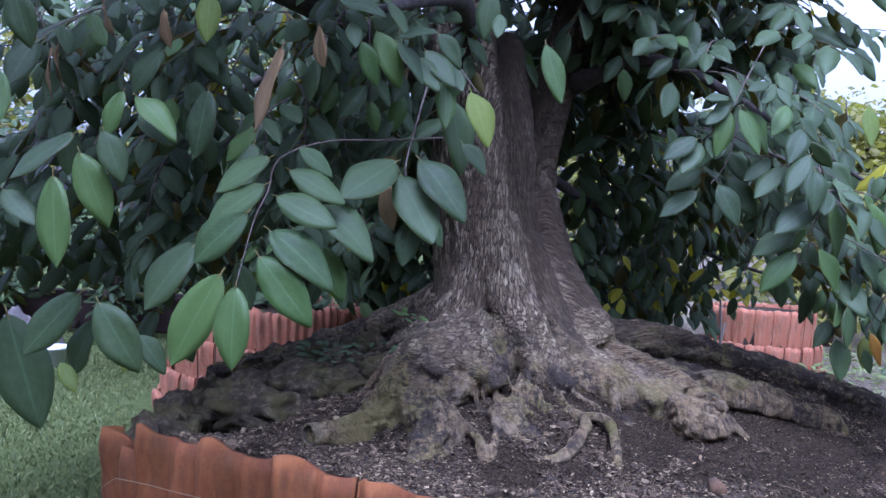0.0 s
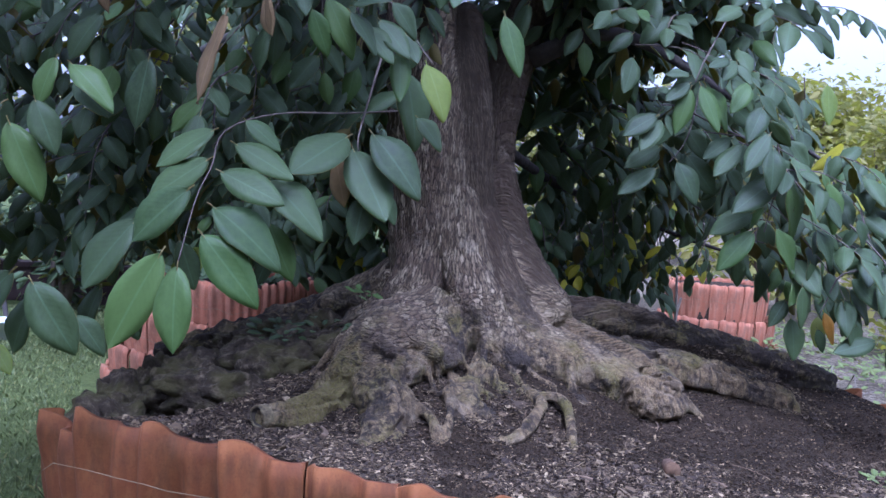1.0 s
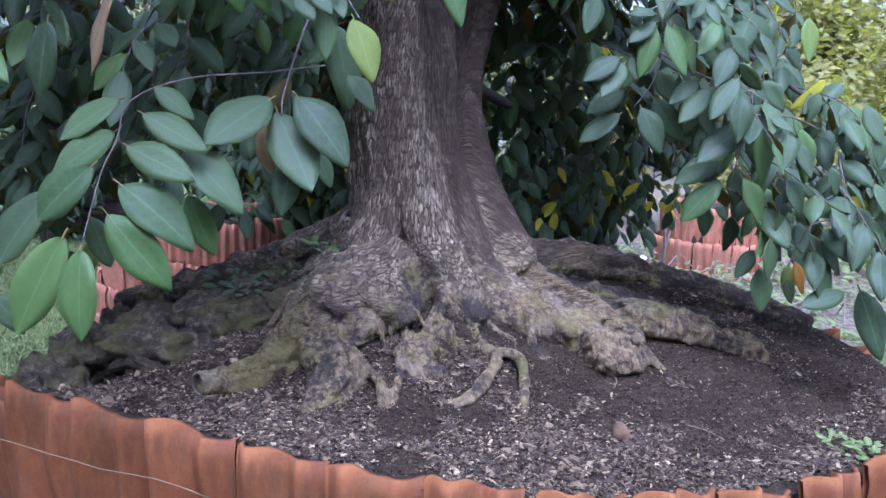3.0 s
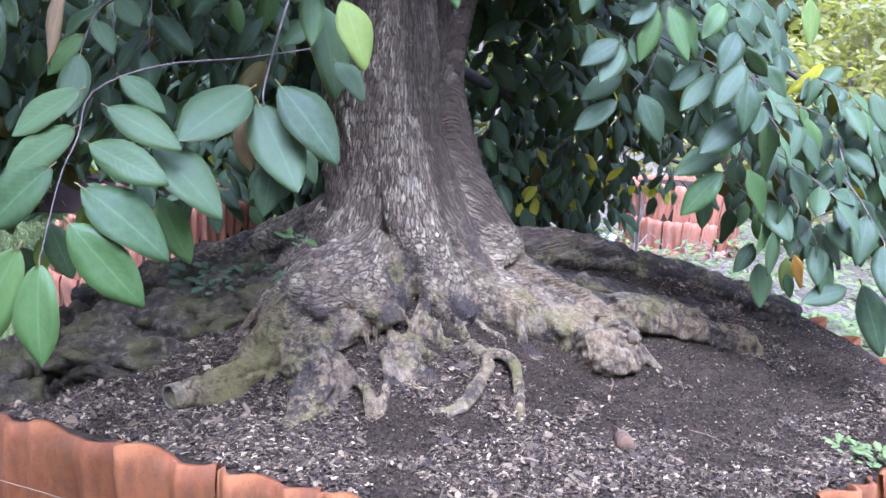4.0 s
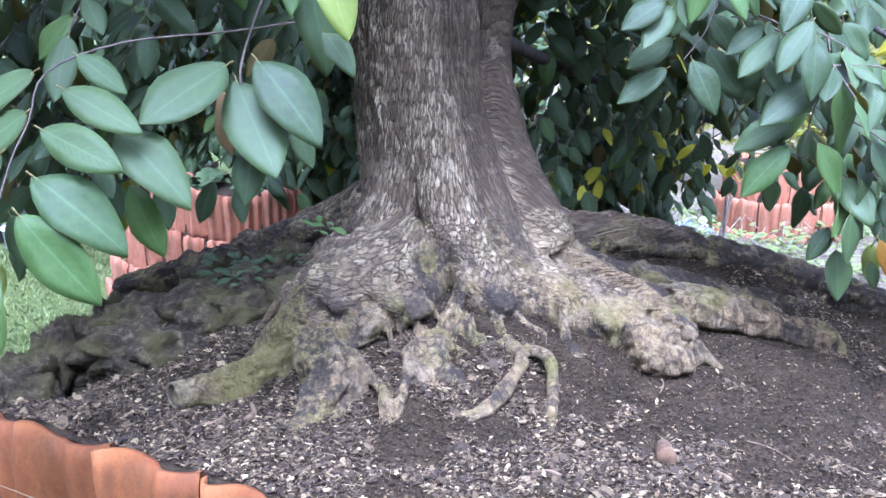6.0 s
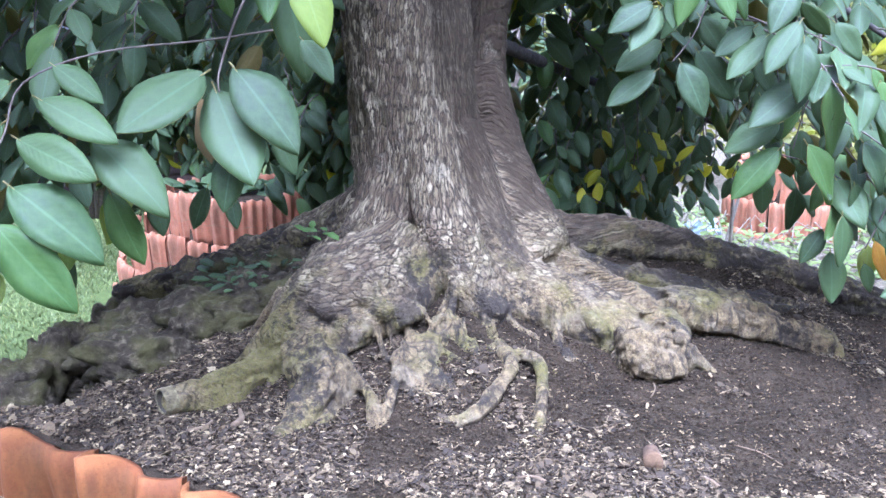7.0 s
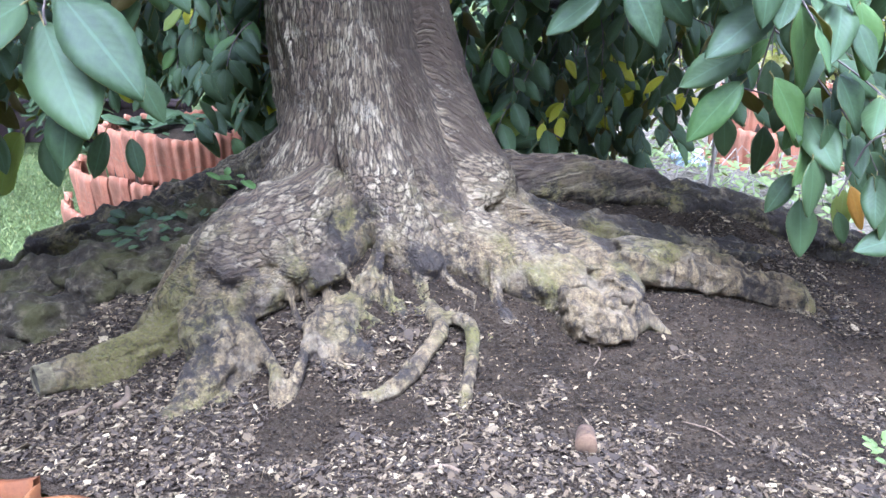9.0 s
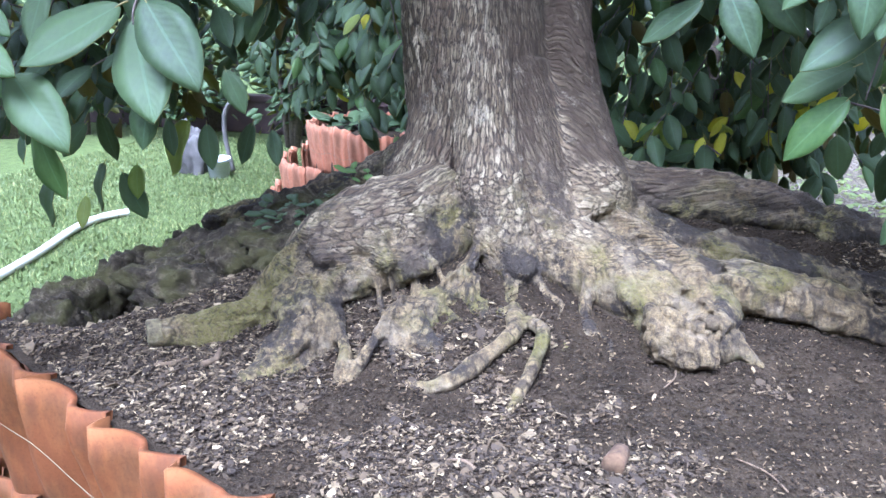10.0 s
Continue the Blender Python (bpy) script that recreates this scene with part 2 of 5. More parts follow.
m = Mat("ground")
pos = m.coords()
xyz = m.n("SeparateXYZ", Vector=pos)
side = m.math("MINIMUM", xyz.outputs[0], m.math("SUBTRACT", xyz.outputs[1], 2.2))
edge = m.math("ADD", m.math("MULTIPLY", side, 0.5), m.math("MULTIPLY", m.math("SUBTRACT", m.noise(pos, 1.6, 6, 0.7), 0.5), 1.4))
lawn = m.ramp(m.noise(pos, 14, 6, 0.7), (0.3, (0.05, 0.068, 0.018)), (0.7, (0.115, 0.14, 0.040)))
litter = m.ramp(m.noise(pos, 26, 6, 0.75), (0.34, (0.045, 0.036, 0.022)), (0.5, (0.14, 0.115, 0.075)), (0.66, (0.28, 0.24, 0.175)))
c = m.mix(m.ramp(edge, (0.25, G(0)), (0.55, G(1))), lawn, litter)
m.bump(m.noise(pos, 60, 5, 0.7), 0.8, 0.03)
GROUND = m.set(color=c, rough=0.95, spec=0.15)

m = Mat("grass")
own = m.n("NewGeometry").outputs["Random Per Island"]
m.set(color=m.ramp(own, (0, (0.060, 0.082, 0.018)), (0.7, (0.120, 0.15, 0.036)), (1, (0.22, 0.22, 0.07))), rough=0.6)
GRASS = m.m


def plain_material(name, a, b, scale, rough):
    s = Mat(name)
    s.set(color=s.ramp(s.noise(s.coords(), scale, 5), (0.3, a), (0.7, b)), rough=rough)
    s.bump(s.noise(s.coords(), scale * 3, 4), 0.3, 0.004)
    return s.m


WHITE = plain_material("white_plastic", (0.62, 0.64, 0.66), (0.75, 0.76, 0.77), 12, 0.4)
PIPE = plain_material("hose_plastic", (0.5, 0.48, 0.4), (0.66, 0.63, 0.54), 9, 0.5)
STONE = plain_material("grey_stone", (0.065, 0.058, 0.050), (0.12, 0.108, 0.096), 9, 0.9)
m = Mat("mossy_stone")
v = m.coords()
c = m.ramp(m.noise(v, 30, 6, 0.7), (0.35, (0.026, 0.020, 0.013)), (0.53, (0.062, 0.048, 0.030)), (0.70, (0.175, 0.14, 0.09)))
c = m.mix(m.ramp(m.noise(v, 7, 5, 0.6), (0.45, G(0)), (0.6, G(0.7))), c, (0.075, 0.068, 0.022))
m.bump(m.noise(v, 40, 6, 0.7), 1.0, 0.02)
MOSSY = m.set(color=c, rough=0.95, spec=0.15)
BROWN = plain_material("brown_wall", (0.035, 0.02, 0.017), (0.07, 0.042, 0.034), 6, 0.85)
PLASTER = plain_material("grey_render", (0.16, 0.145, 0.12), (0.24, 0.22, 0.19), 4, 0.9)
BLUE = plain_material("blue_plastic", (0.45, 0.58, 0.68), (0.62, 0.72, 0.78), 10, 0.4)
STAKE = plain_material("grey_stake", (0.10, 0.082, 0.06), (0.25, 0.21, 0.16), 20, 0.9)
LOG_WOOD = plain_material("brown_log", (0.055, 0.030, 0.014), (0.15, 0.088, 0.042), 50, 0.95)
DRY_WOOD = plain_material("dry_wood", (0.06, 0.040, 0.022), (0.17, 0.115, 0.065), 40, 0.9)


# ---- mesh tools ----
rng = np.random.default_rng(7)


def mesh_from(name, verts, faces, mats, index=None, smooth=True, uvs=None):
    """A mesh out of arrays: faces all quads or all triangles, uvs one per vertex."""
    me = bpy.data.meshes.new(name)
    verts, faces = np.asarray(verts, np.float32), np.asarray(faces, np.int32)
    k = faces.shape[1]
    me.vertices.add(len(verts))
    me.vertices.foreach_set("co", verts.ravel())
    me.loops.add(faces.size)
    me.loops.foreach_set("vertex_index", faces.ravel())
    me.polygons.add(len(faces))
    me.polygons.foreach_set("loop_start", np.arange(0, faces.size, k, dtype=np.int32))
    me.polygons.foreach_set("use_smooth", np.full(len(faces), smooth))
    for mat in mats:
        me.materials.append(mat)
    if index is not None:
        me.polygons.foreach_set("material_index", np.asarray(index, np.int32))
    if uvs is not None:
        layer = me.uv_layers.new(name="UVMap")
        layer.data.foreach_set("uv", np.asarray(uvs, np.float32)[faces.ravel()].ravel())
    me.update(calc_edges=True)
    me.validate()
    return me


def thing(name, label, category, at=(0, 0, 0), group="", kind=""):
    ob = new(name)
    ob.empty_display_size = 0.1
    ob.location = at
    return tagged(ob, label, category, group, kind)


def hang(ob, parent):
    """Puts ob under parent and keeps its place in the world."""
    ob.parent = parent
    ob.matrix_parent_inverse = Matrix.Translation(parent.location).inverted() if parent.parent is None else Matrix()
    return ob


def part(name, me, parent, label=""):
    ob = hang(new(name, me), parent)
    return tagged(ob, label)


def tube(points, radii, sides=10, close=True):
    """Vertices and quads of a round tube along points."""
    P = [Vector(p) for p in points]
    verts, faces = [], []
    side = None
    for i, p in enumerate(P):
        d = (P[min(i + 1, len(P) - 1)] - P[max(i - 1, 0)]).normalized()
        if side is None:
            side = d.orthogonal().normalized()
        side = (side - d * side.dot(d)).normalized()
        up = d.cross(side)
        for k in range(sides):
            a = 2 * math.pi * k / sides
            verts.append(p + (side * math.cos(a) + up * math.sin(a)) * radii[i])
    for i in range(len(P) - 1):
        for k in range(sides):
            faces.append((i * sides + k, i * sides + (k + 1) % sides, (i + 1) * sides + (k + 1) % sides, (i + 1) * sides + k))
    if close:
        for i, flip in ((0, True), (len(P) - 1, False)):
            c = len(verts)
            verts.append(P[i])
            for k in range(sides):
                q, r = i * sides + k, i * sides + (k + 1) % sides
                faces.append((c, r, q, q) if flip else (c, q, r, r))
    return verts, faces


def to_mesh(name, verts, faces, mats, smooth=True):
    me = bpy.data.meshes.new(name)
    me.from_pydata([tuple(v) for v in verts], [], [tuple(dict.fromkeys(f)) for f in faces])
    for mat in mats:
        me.materials.append(mat)
    for p in me.polygons:
        p.use_smooth = smooth
    me.update()
    return me


def spline(points, steps):
    """Points along a smooth line through points (any number of values each)."""
    P = np.array(points, float)
    out = []
    for i in range(len(P) - 1):
        a, b, c, d = P[max(i - 1, 0)], P[i], P[i + 1], P[min(i + 2, len(P) - 1)]
        for s in np.arange(steps) / steps:
            out.append(0.5 * (2 * b + (c - a) * s + (2 * a - 5 * b + 4 * c - d) * s * s + (3 * b - a - 3 * c + d) * s ** 3))
    out.append(P[-1])
    return np.array(out)


def hash3(ix, iy, iz, seed):
    h = (ix * 374761393 + iy * 668265263 + iz * 2147483647 + seed * 974634777) & 0xFFFFFFFF
    h = ((h ^ (h >> 13)) * 1274126177) & 0xFFFFFFFF
    return ((h ^ (h >> 16)) & 0xFFFFFF) / 0xFFFFFF


def value_noise(p, seed=0):
    """Smooth noise from 0 to 1 at points p (n x 3)."""
    i = np.floor(p).astype(np.int64)
    f = p - i
    f = f * f * (3 - 2 * f)
    out = np.zeros(len(p))
    for dx in (0, 1):
        for dy in (0, 1):
            for dz in (0, 1):
                w = np.abs(1 - dx - f[:, 0]) * np.abs(1 - dy - f[:, 1]) * np.abs(1 - dz - f[:, 2])
                out += w * hash3(i[:, 0] + dx, i[:, 1] + dy, i[:, 2] + dz, seed)
    return out


def fbm(p, octaves=4, seed=0):
    total, amp, norm = np.zeros(len(p)), 1.0, 0.0
    for o in range(octaves):
        total += amp * value_noise(p * 2.03 ** o, seed + o)
        norm += amp
        amp *= 0.5
    return total / norm


# ---- ring wall and mound plan ----
CENTRE = np.array((0.45, 3.45))
RING = [(-1.11, 3.45), (-1.02, 2.9), (-0.86, 2.52), (-0.57, 2.34), (-0.30, 2.25), (-0.07, 2.185), (0.22, 2.12), (0.65, 2.09),
        (1.13, 2.21), (1.50, 2.37), (1.85, 2.72), (2.08, 3.20), (2.13, 3.70), (1.95, 4.25), (1.40, 4.65), (0.60, 4.75), (-0.25, 4.6), (-0.85, 4.15)]
ring_line = spline(RING[-1:] + RING + RING[:2], 24)[24:-24]
seg = np.hypot(*np.diff(ring_line, axis=0).T)
ring_length = np.r_[0, np.cumsum(seg)]


def ring_at(s):
    s = s % ring_length[-1]
    return np.array([np.interp(s, ring_length, ring_line[:, k]) for k in (0, 1)])


def rim_height(x, y):
    """Height of the wall's top: high in front, sinking at the flanks and behind."""
    front = np.interp(x, (-1.12, -1.0, -0.85, -0.55, -0.25, 0.1, 0.35, 0.65, 1.2, 1.45, 1.65, 1.85, 2.0, 2.15), (0.55, 0.61, 0.70, 0.735, 0.705, 0.67, 0.65, 0.625, 0.60, 0.625, 0.595, 0.60, 0.60, 0.58))
    return front + (0.40 - front) * np.clip((y - 2.5) / 0.5, 0, 1) * np.clip((1.9 - x) / 0.3, 0, 1)


ring_way = ring_line[:-1] - CENTRE
ring_turn = np.arctan2(ring_way[:, 1], ring_way[:, 0])
order = np.argsort(ring_turn)
ring_turn, ring_reach = ring_turn[order], np.hypot(*ring_way.T)[order]


def outward(x, y):
    """0 at the middle of the ring, 1 at its wall."""
    return np.hypot(x - CENTRE[0], y - CENTRE[1]) / np.interp(np.arctan2(y - CENTRE[1], x - CENTRE[0]), ring_turn, ring_reach, period=2 * np.pi)


def mound(x, y):
    """Height of the mulch inside the ring."""
    h = 0.595 - 0.045 * (x - 0.6) + 0.22 * np.exp(-(((x - 0.25) / 0.75) ** 2 + ((y - 3.75) / 0.6) ** 2))
    h = h + 0.19 * np.exp(-(((x - 1.4) / 0.8) ** 2 + ((y - 4.05) / 0.5) ** 2))
    h = h + 0.10 * np.exp(-(((x - 0.15) / 0.5) ** 2 + ((y - 3.05) / 0.36) ** 2))
    h = h + 0.065 * np.exp(-(((x - 1.15) / 0.45) ** 2 + ((y - 3.2) / 0.22) ** 2))
    p = np.stack([np.ravel(x) * 3.1, np.ravel(y) * 3.1, np.zeros(np.size(x))], 1)
    h = h + (0.05 * (fbm(p, 4, 3) - 0.5)).reshape(np.shape(x))
    k = np.clip((outward(x, y) - 0.68) / 0.31, 0, 1)
    return h + (rim_height(x, y) - 0.03 - h) * k * k * (3 - 2 * k)


# ---- ground ----
gx = np.r_[np.linspace(-300, -8, 14), np.linspace(-7, 7, 90), np.linspace(8, 300, 14)]
gy = np.r_[np.linspace(-200, -4, 10), np.linspace(-3, 12, 96), np.linspace(13, 500, 16)]
X, Y = np.meshgrid(gx, gy)
Z = 0.03 * (fbm(np.stack([X.ravel() * 1.1, Y.ravel() * 1.1, 0 * X.ravel()], 1), 3, 11) - 0.5).reshape(X.shape)
nx = len(gx)
q = np.arange((len(gy) - 1) * nx).reshape(-1, nx)[:, :-1].ravel()
ground = new("ground", mesh_from("ground", np.stack([X.ravel(), Y.ravel(), Z.ravel()], 1), np.stack([q, q + 1, q + nx + 1, q + nx], 1), [GROUND]))
tagged(ground, "short green lawn running into bare ground with dry litter", "ground", kind="structure")

# ---- mulch mound ----
NA, NR = 320, 120
ang = np.linspace(0, ring_length[-1], NA, endpoint=False)
edge_pts = np.array([ring_at(s) for s in ang])
rad = np.linspace(0.02, 1.014, NR)
V = (CENTRE + rad[:, None, None] * (edge_pts - CENTRE)[None]).reshape(-1, 2)
vz = mound(V[:, 0], V[:, 1]) + 0.012 * (value_noise(np.c_[V * 38, 0 * V[:, 0]], 5) - 0.5)
ia, ir = np.meshgrid(np.arange(NA), np.arange(NR - 1))
f = np.stack([ir * NA + ia, ir * NA + (ia + 1) % NA, (ir + 1) * NA + (ia + 1) % NA, (ir + 1) * NA + ia], -1).reshape(-1, 4)
mulch_bed = new("mulch_bed", mesh_from("mulch_bed", np.c_[V, vz], f, [SOIL]))
tagged(mulch_bed, "dark soil mound heaped round the tree inside the tile wall", "soil mound", kind="structure")


def inside_points(n, seed):
    r = np.random.default_rng(seed)
    s = r.uniform(0, ring_length[-1], n)
    k = np.sqrt(r.uniform(0, 0.99, n))
    e = np.stack([np.interp(s, ring_length, ring_line[:, j]) for j in (0, 1)], 1)
    return CENTRE + k[:, None] * (e - CENTRE)


def chips(name, n, seed, small, large, label, sparse=0.14, mat=CHIP):
    """Loose chips lying on the mound: flat bent slivers of six corners."""
    r = np.random.default_rng(seed)
    P = inside_points(n, seed)
    clump = fbm(np.c_[P * 4.2, 0 * P[:, 0]], 3, 21)
    near_front = np.exp(-(((P[:, 0] - 0.15) / 0.75) ** 2 + ((P[:, 1] - 2.5) / 0.4) ** 2)) + 1.6 * np.exp(-(((P[:, 0] + 0.45) / 0.45) ** 2 + ((P[:, 1] - 2.4) / 0.22) ** 2))
    near_front += 2.2 * np.exp(-(((P[:, 0] - 0.47) / 0.16) ** 2 + ((P[:, 1] - 2.7) / 0.14) ** 2)) - 1.2 * np.exp(-(((P[:, 0] - 0.85) / 0.16) ** 2 + ((P[:, 1] - 2.72) / 0.16) ** 2))
    keep = r.uniform(0, 1, n) < np.clip((clump - 0.27 + 0.08 * near_front) * 1.5, sparse, 1)
    P = P[keep]
    n = len(P)
    L = r.uniform(small, large, n) * r.choice([0.6, 1, 1, 1.5], n)
    W = L * r.choice([0.13, 0.2, 0.35, 0.55, 0.7], n) * r.uniform(0.8, 1.2, n)
    T = r.uniform(0.0008, 0.0026, n)
    unit = np.array([(-.5, -.35, 0), (0, -.5, .3), (.5, -.3, 0), (.5, .35, 0), (0, .5, .3), (-.5, .3, 0)])
    unit = np.r_[unit, unit + (0, 0, 1)]
    v = unit[None] * np.stack([L, W, T], 1)[:, None]
    yaw, tip, lean = r.uniform(0, 6.28, n), r.normal(0, 0.28, n), r.normal(0, 0.3, n)
    v[..., 2] += v[..., 0] * np.tan(tip)[:, None] + v[..., 1] * np.tan(lean)[:, None]
    c, s = np.cos(yaw)[:, None], np.sin(yaw)[:, None]
    x, y = v[..., 0] * c - v[..., 1] * s, v[..., 0] * s + v[..., 1] * c
    z = v[..., 2] + (mound(P[:, 0], P[:, 1]) + 0.006)[:, None]
    v = np.stack([x + P[:, :1], y + P[:, 1:], z], -1).reshape(-1, 3)
    top = [(6, 7, 10, 11), (7, 8, 9, 10)]
    wall = [(k, (k + 1) % 6, 6 + (k + 1) % 6, 6 + k) for k in range(6)]
    f = (np.array(top + wall)[None] + 12 * np.arange(n)[:, None, None]).reshape(-1, 4)
    ob = new(name, mesh_from(name, v, f, [mat], smooth=False))
    return tagged(ob, label, "mulch", kind="stuff")


chips("wood_chips", 95000, 31, 0.005, 0.015, "grey and brown wood chips and bark scraps strewn over the soil")
chips("soil_crumbs", 85000, 33, 0.003, 0.009, "fine dark crumbs of soil and bark between the chips", 0.95, CRUMB)
chips("bark_shreds", 6000, 32, 0.015, 0.028, "larger pale bark shreds lying on the soil")

# ---- the tree: trunk and roots ----
ROOTS = [
    # stems
    [(0.21, 3.6, 0.72, .23), (0.19, 3.585, 0.95, .205), (0.15, 3.575, 1.15, .185), (0.12, 3.575, 1.4, .168), (0.085, 3.58, 1.7, .155), (0.04, 3.62, 2.2, .14), (0.02, 3.7, 3.1, .11)],
    [(0.40, 3.76, 0.77, .19), (0.40, 3.80, 1.02, .14), (0.39, 3.85, 1.3, .115), (0.40, 3.90, 1.7, .105), (0.55, 4.0, 2.3, .09), (0.75, 4.15, 3.0, .07)],
    [(0.3, 3.66, 0.8, .2), (0.27, 3.66, 1.3, .14), (0.24, 3.68, 1.8, .12), (0.22, 3.72, 2.1, .09)],
    # broad shoulder on the near side, running down into a sawn stub
    [(0.14, 3.38, 0.90, .12), (0.12, 3.27, 0.88, .135), (0.05, 3.13, 0.85, .15), (-0.01, 3.02, 0.81, .155), (-0.06, 2.95, 0.75, .135), (-0.13, 2.84, 0.67, .105), (-0.19, 2.76, 0.672, .06)],
    # its lip over the hollow
    [(0.20, 3.30, 0.86, .13), (0.20, 3.19, 0.81, .10), (0.17, 3.05, 0.80, .082), (0.11, 2.94, 0.785, .062), (0.075, 2.87, 0.772, .045)],
    # the slab in front of it
    [(-0.04, 2.93, 0.77, .10), (-0.01, 2.80, 0.71, .095), (0.03, 2.73, 0.67, .095), (0.0, 2.62, 0.61, .07), (-0.04, 2.50, 0.57, .045)],
    # the mass under the hollow
    [(0.35, 3.12, 0.71, .08), (0.29, 2.98, 0.67, .072), (0.25, 2.87, 0.675, .062), (0.27, 2.79, 0.64, .055), (0.26, 2.69, 0.60, .035)],
    # small fork under the overhang
    [(0.06, 2.8, 0.725, .026), (0.13, 2.715, 0.70, .024), (0.175, 2.655, 0.665, .024), (0.185, 2.575, 0.605, .026)],
    [(0.22, 2.86, 0.73, .032), (0.225, 2.72, 0.695, .022), (0.215, 2.65, 0.655, .021), (0.20, 2.58, 0.605, .024)],
    # horn
    [(0.36, 3.05, 0.764, .05), (0.39, 3, 0.716, .035), (0.42, 2.96, 0.677, .02)],
    # pair of bent roots
    [(0.42, 3.2, 0.73, .08), (0.48, 3.08, 0.695, .05), (0.53, 2.95, 0.685, .033), (0.535, 2.87, 0.69, .028), (0.50, 2.77, 0.665, .029), (0.45, 2.68, 0.64, .03), (0.40, 2.645, 0.625, .026), (0.33, 2.66, 0.61, .023), (0.27, 2.68, 0.598, .02)],
    [(0.53, 2.98, 0.675, .032), (0.58, 2.95, 0.697, .026), (0.615, 2.91, 0.692, .026), (0.625, 2.83, 0.67, .024), (0.62, 2.74, 0.638, .024), (0.612, 2.65, 0.603, .024), (0.60, 2.60, 0.582, .02)],
    # right ridge to the knob, the slope before it
    [(0.36, 3.62, 1.20, .10), (0.44, 3.56, 1.02, .11), (0.60, 3.50, 0.86, .09), (0.79, 3.39, 0.785, .078), (0.97, 3.25, 0.735, .07), (1.02, 3.12, 0.70, .07), (1.0, 3.06, 0.67, .08)],
    [(0.46, 3.36, 0.80, .13), (0.70, 3.27, 0.735, .125), (0.90, 3.17, 0.68, .10)],
    [(0.95, 3.04, 0.715, .095), (0.95, 3.03, 0.69, .105), (1.03, 3.08, 0.66, .08)],
    [(1.05, 3.062, 0.70, .034), (1.11, 3.045, 0.65, .027), (1.16, 3.05, 0.60, .022), (1.20, 3.06, 0.565, .016)],
    # pale root beyond the knob
    [(1.02, 3.255, 0.741, .08), (1.16, 3.286, 0.731, .082), (1.32, 3.317, 0.693, .072), (1.43, 3.32, 0.657, .05), (1.52, 3.315, 0.636, .066), (1.56, 3.312, 0.602, .06)],
    # buttress on the far side
    [(0.39, 3.80, 1.5, .10), (0.44, 3.74, 1.22, .125), (0.52, 3.62, 1.02, .14), (0.62, 3.5, 0.9, .12)],
    # back right and back left ridges
    [(0.45, 3.75, 0.918, .14), (0.7, 3.84, 0.828, .12), (0.98, 3.9, 0.819, .11), (1.3, 3.92, 0.742, .10), (1.65, 3.88, 0.666, .09), (1.95, 3.82, 0.608, .07)],
    [(0.55, 3.55, 0.822, .12), (0.85, 3.565, 0.734, .10), (1.2, 3.62, 0.668, .09), (1.6, 3.66, 0.604, .07)],
    [(0.05, 3.62, 0.98, .14), (-0.17, 3.74, 0.86, .12), (-0.42, 3.78, 0.75, .11), (-0.7, 3.76, 0.67, .09), (-0.98, 3.68, 0.62, .06)],
    [(0, 3.5, 0.85, .13), (-0.25, 3.38, 0.7, .09), (-0.5, 3.2, 0.63, .07), (-0.72, 3, 0.6, .05)],
    [(-0.1, 3.3, 0.73, .08), (-0.32, 3.1, 0.65, .06), (-0.5, 2.88, 0.62, .05)],
    # ribs down the front of the stem
    [(0.23, 3.52, 1.38, .09), (0.28, 3.42, 1.09, .10), (0.34, 3.31, 0.95, .095), (0.39, 3.25, 0.84, .09), (0.45, 3.18, 0.74, .08)],
    [(0.34, 3.62, 1.30, .08), (0.40, 3.52, 1.06, .10), (0.47, 3.43, 0.92, .10), (0.56, 3.34, 0.80, .10)],
    [(0.10, 3.54, 1.25, .10), (0.10, 3.46, 1.05, .11), (0.06, 3.40, 0.92, .12)],
    # knuckle on the lower mass
    [(0.28, 2.86, 0.68, .05), (0.34, 2.80, 0.65, .035), (0.38, 2.77, 0.62, .02)],
    # cord along the crest of the right ridge
    [(0.55, 3.46, 0.965, .022), (0.72, 3.40, 0.885, .02), (0.86, 3.31, 0.84, .02), (0.98, 3.21, 0.79, .016), (1.0, 3.10, 0.745, .014)],
    # the sawn stub
    [(-0.13, 2.84, 0.67, .085), (-0.22, 2.71, 0.672, .058), (-0.29, 2.635, 0.680, .045), (-0.35, 2.57, 0.69, .036)],
]
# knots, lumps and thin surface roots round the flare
# third value: soil on roots, painted shade on stem parts 1, 2, 17 and 24
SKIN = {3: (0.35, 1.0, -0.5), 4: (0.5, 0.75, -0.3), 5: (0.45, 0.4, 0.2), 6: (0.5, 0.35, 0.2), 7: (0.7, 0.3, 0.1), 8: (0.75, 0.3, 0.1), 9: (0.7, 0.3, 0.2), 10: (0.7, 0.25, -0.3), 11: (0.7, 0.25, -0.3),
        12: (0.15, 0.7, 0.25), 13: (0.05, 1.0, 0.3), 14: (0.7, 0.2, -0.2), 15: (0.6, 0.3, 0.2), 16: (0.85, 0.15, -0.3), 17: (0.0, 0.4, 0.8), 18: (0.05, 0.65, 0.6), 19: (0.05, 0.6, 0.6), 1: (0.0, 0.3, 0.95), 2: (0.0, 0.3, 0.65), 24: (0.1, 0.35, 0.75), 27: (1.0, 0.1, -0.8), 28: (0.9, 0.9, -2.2)}


